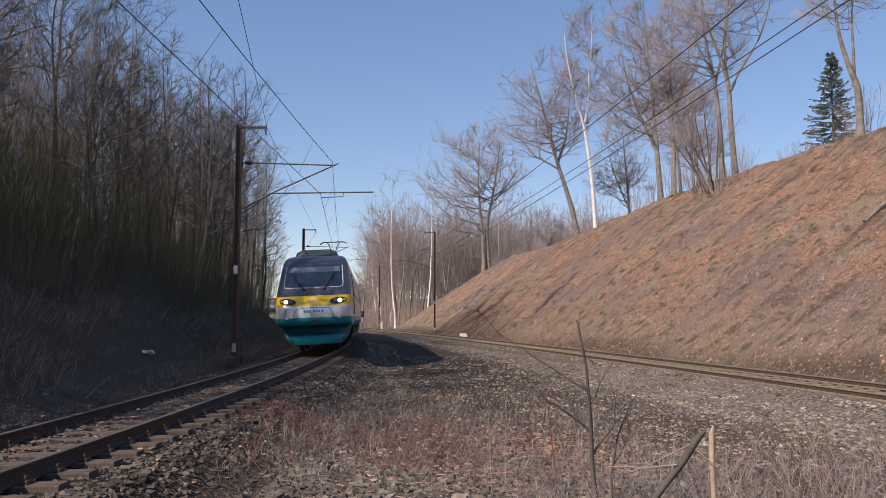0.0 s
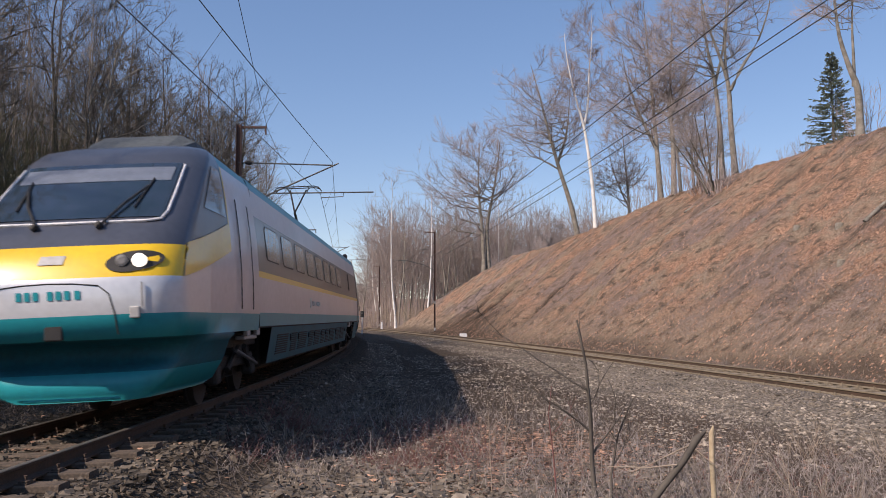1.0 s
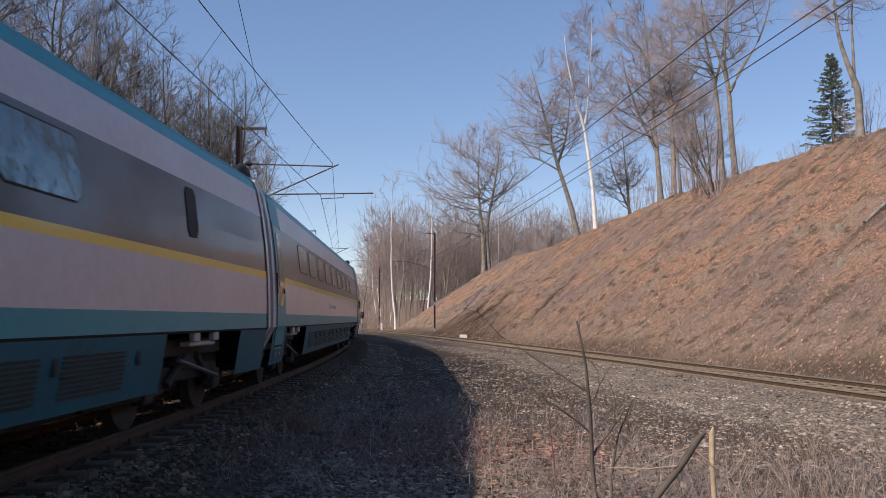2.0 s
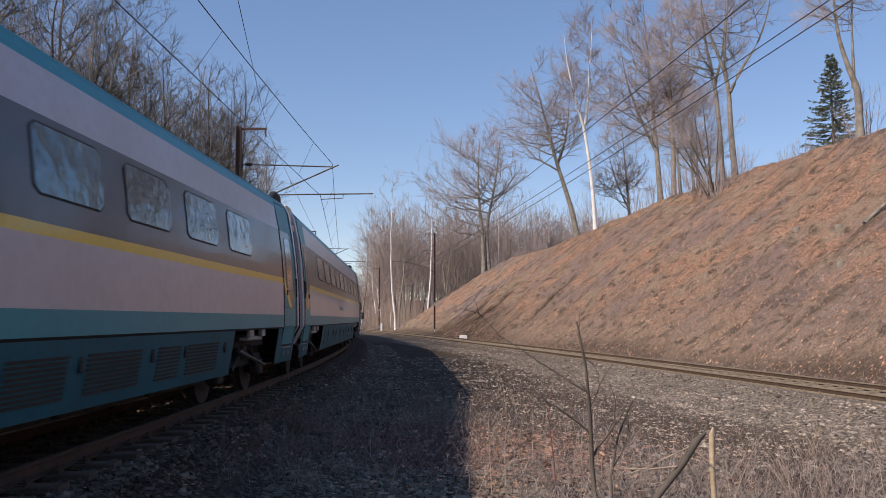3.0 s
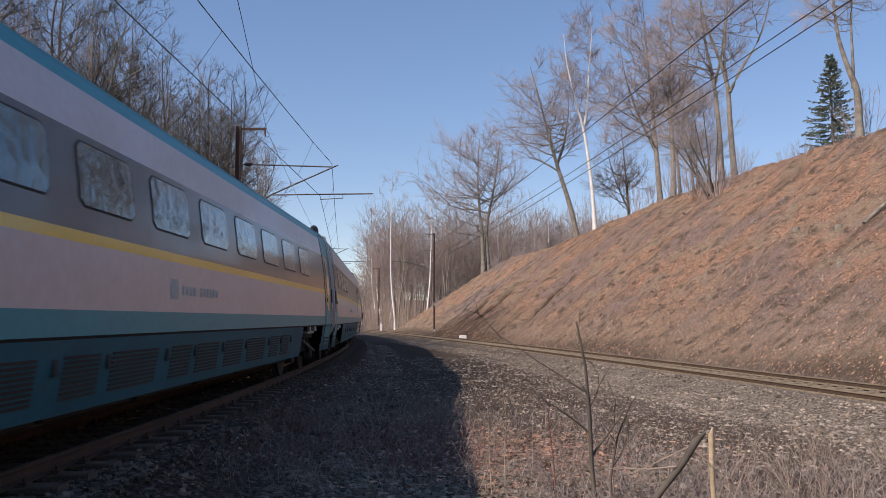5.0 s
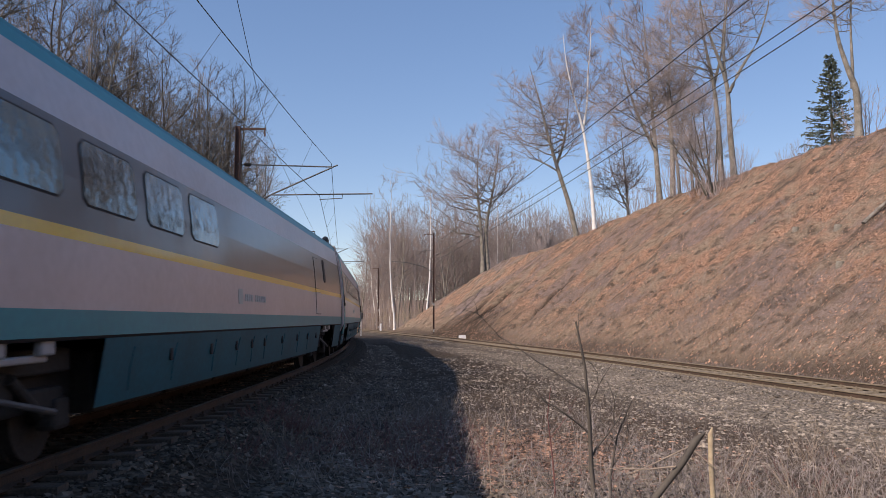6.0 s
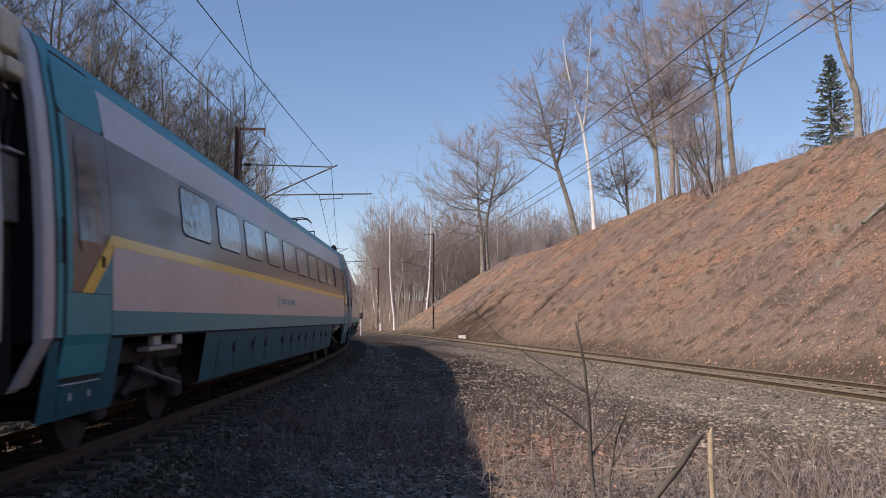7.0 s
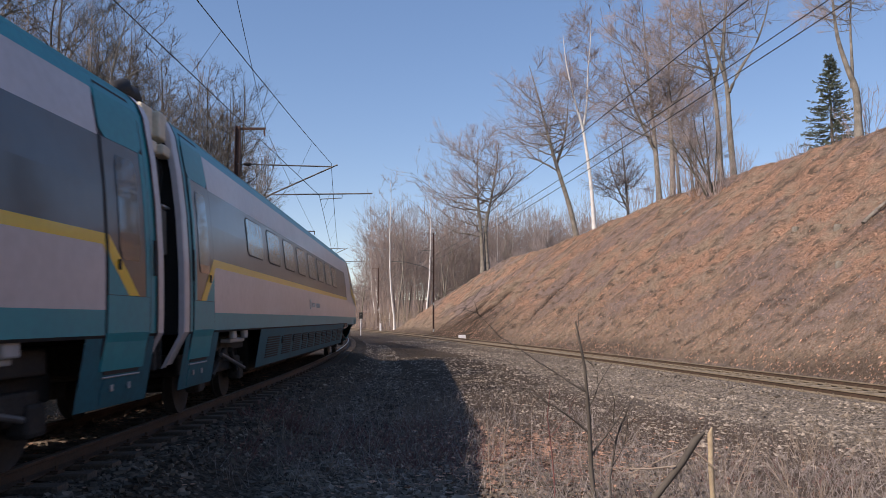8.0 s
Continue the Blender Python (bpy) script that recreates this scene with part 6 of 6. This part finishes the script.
def broken_stick():
    """A peeled pale stick with a broken brown branch leaning on it."""
    x, y = 2.26, 7.0
    ob = tagged(new("broken_stick"), "pale peeled stick with a broken brown branch in weeds", "stick")
    ob.matrix_world = pose(x, y, float(terrain(x, y)))
    r_ = np.random.default_rng(9)
    tubes_mesh("peeled_stick", [(np.array([(0.0, 0, -0.15), (0.01, 0, 0.3), (-0.005, 0, 0.7), (0.0, 0.01, 0.98), (0.015, 0.01, 1.04)]), np.array([0.024, 0.023, 0.022, 0.024, 0.006]))], 9, M_WOODPALE, ob)
    tubes_mesh("broken_branch", [(np.array([(-0.62, 0.05, 0.25), (-0.42, 0.03, 0.52), (-0.24, 0.02, 0.74), (-0.13, 0.0, 0.93), (-0.05, 0, 1.0)]), np.array([0.028, 0.03, 0.028, 0.034, 0.010]))], 8, M_TWIGD, ob)
    for a, b in (((-0.14, 0, 0.90), (-0.75, 0.1, 0.66)), ((-0.3, 0, 0.72), (-0.85, 0.1, 0.60)), ((-0.16, 0, 0.86), (0.02, -0.1, 0.72))):
        tubes_mesh("twig", [limb(r_, a, np.array(b) - np.array(a), float(np.linalg.norm(np.array(b) - np.array(a))), 0.008, 0.003, 5, 0.0, 0.06)], 5, M_STRAW, ob)


broken_stick()


# ---------- on the slope and far off ----------
def fallen_log(x, y, length, r, turn, label):
    z = float(terrain(x, y))
    ob = tagged(new("fallen_log"), label, "log", "fallen logs")
    x2, y2 = x + length * math.cos(turn), y + length * math.sin(turn)
    z2 = float(terrain(x2, y2))
    r_ = np.random.default_rng(int(x * 10))
    line = limb(r_, (x, y, z + r * 0.6), (x2 - x, y2 - y, z2 - z), math.dist((x, y, z), (x2, y2, z2)), r, r * 0.6, 7, 0.0, 0.02)
    tubes_mesh("log_body", [line], 9, M_BARK, ob)
    for k in range(4):
        p, d, rr = point_at(line, r_.uniform(0.3, 0.95))
        tubes_mesh("branch_stub", [limb(r_, p, side_way(r_, d, 0.8, 0.4), r_.uniform(0.5, 1.2), rr * 0.4, rr * 0.1, 4)], 5, M_BARK, ob)


def slope_at(u, depth):
    return (u - 784) / 1452 * depth, depth


fallen_log(*slope_at(1215, 62), 5.5, 0.13, 0.35, "grey fallen log near the crest")
fallen_log(*slope_at(1180, 60), 4.0, 0.08, -0.6, "thin fallen trunk near the crest")
fallen_log(*slope_at(1535, 36), 2.4, 0.10, 0.2, "pale fallen log on the slope")
fallen_log(*slope_at(1450, 50), 6.0, 0.07, 0.3, "thin fallen trunk near the crest")
thick = [shrub(71, 18, 3.2, 2.2, 12, M_TWIG, "bare grey thicket on the crest of the slope", 0.02), shrub(72, 16, 2.0, 1.8, 10, M_TWIGR, "low bare brush on the crest of the slope", 0.015)]
for u, d in ((1275, 58), (1262, 60), (1290, 61), (1245, 63), (1225, 66), (1320, 60), (1160, 74), (1130, 78), (1090, 84), (1060, 88), (990, 98), (960, 104), (930, 112), (1400, 56), (1430, 54), (1500, 50), (1545, 49), (1200, 70)):
    plant(thick[0 if rnd.random() < 0.55 else 1], *slope_at(u, d + 2), rnd.uniform(0, 360), rnd.uniform(0.6, 1.25))
for i in range(34):
    x, y, _ = on_line(2, rnd.uniform(105, 170), rnd.choice((rnd.uniform(3.5, 9), rnd.uniform(-9, -5))))
    s1, q1 = off_line(1, np.array(x), np.array(y))
    if q1 > 4:
        plant(thick[1], x, y, rnd.uniform(0, 360), rnd.uniform(0.7, 1.4))
for k in thick:
    clear(k)


def stump(u, depth, r):
    x, y = slope_at(u, depth)
    ob = tagged(new("tree_stump"), "sawn pale stump on the leafy slope", "stump", "stumps")
    ob.matrix_world = pose(x, y, float(terrain(x, y)))
    Geo().tube([(0, 0, -0.2), (0, 0, 0.02), (0.01, 0, 0.16)], [r * 1.3, r * 1.1, r], 12).part("stump_body", M_BARK, ob)
    Geo().tube([(0.01, 0, 0.162), (0.01, 0, 0.17)], [r * 0.9, r * 0.88], 12).part("cut_face", M_WOODPALE, ob)


for u, d, r in ((1414, 42, 0.16), (1490, 38, 0.18), (1338, 48, 0.14), (1490, 34, 0.15)):
    stump(u, d, r)


def signal_post():
    """A low signal past the curve, seen once the train has gone by."""
    x, y, a = on_line(2, 92, -4.4)
    ob = tagged(new("track_signal"), "low white track signal beside the curve", "signal")
    ob.matrix_world = pose(x, y, float(terrain(x, y)))
    Geo().tube([(0, 0, -0.2), (0, 0, 2.0)], 0.06, 8).part("post", M_STRIP, ob)
    Geo().box((0, 0, 2.35), (0.42, 0.22, 0.75), bevel=0.05).part("signal_head", M_RUBBER, ob)
    Geo().tube([(0, -0.12, 2.45), (0, -0.2, 2.45)], 0.09, 10).part("lens", M_STEEL, ob)


signal_post()
for u, (x, y, _) in ((676, (*slope_at(676, 128), 0)), (826, on_line(2, 70.5, 2.6))):
    ob = tagged(new("marker_stone"), "small pale marker stone by the track", "marker", "marker stones")
    ob.matrix_world = pose(x, y, float(terrain(x, y)))
    Geo().box((0, 0, 0.22 if u > 700 else 0.6), (0.7 if u > 700 else 0.3, 0.3, 0.5 if u > 700 else 1.4), bevel=0.05).part("stone_block", M_STRIP, ob)


def litter_bag():
    """A crumpled pale plastic bag caught on the foot of the bank."""
    x, y = -9.5, 26.5
    ob = tagged(new("plastic_bag"), "crumpled pale teal plastic bag on the shaded bank", "litter")
    ob.matrix_world = pose(x, y, float(terrain(x, y)) + 0.06)
    m = bmesh.new()
    bmesh.ops.create_icosphere(m, subdivisions=2, radius=0.17)
    r_ = random.Random(4)
    for v in m.verts:
        k = 1 + r_.uniform(-0.35, 0.25)
        v.co = (v.co.x * 1.3 * k, v.co.y * k, v.co.z * 0.55 * k)
    m.verts.index_update()
    mesh_object("bag_body", [v.co[:] for v in m.verts], [[v.index for v in f.verts] for f in m.faces], M_BAG, ob)
    m.free()


M_BAG = mat("pale_plastic", (0.42, 0.66, 0.62), 0.4, second=(0.34, 0.52, 0.50), scale=5, fine=30)
litter_bag()


motions()
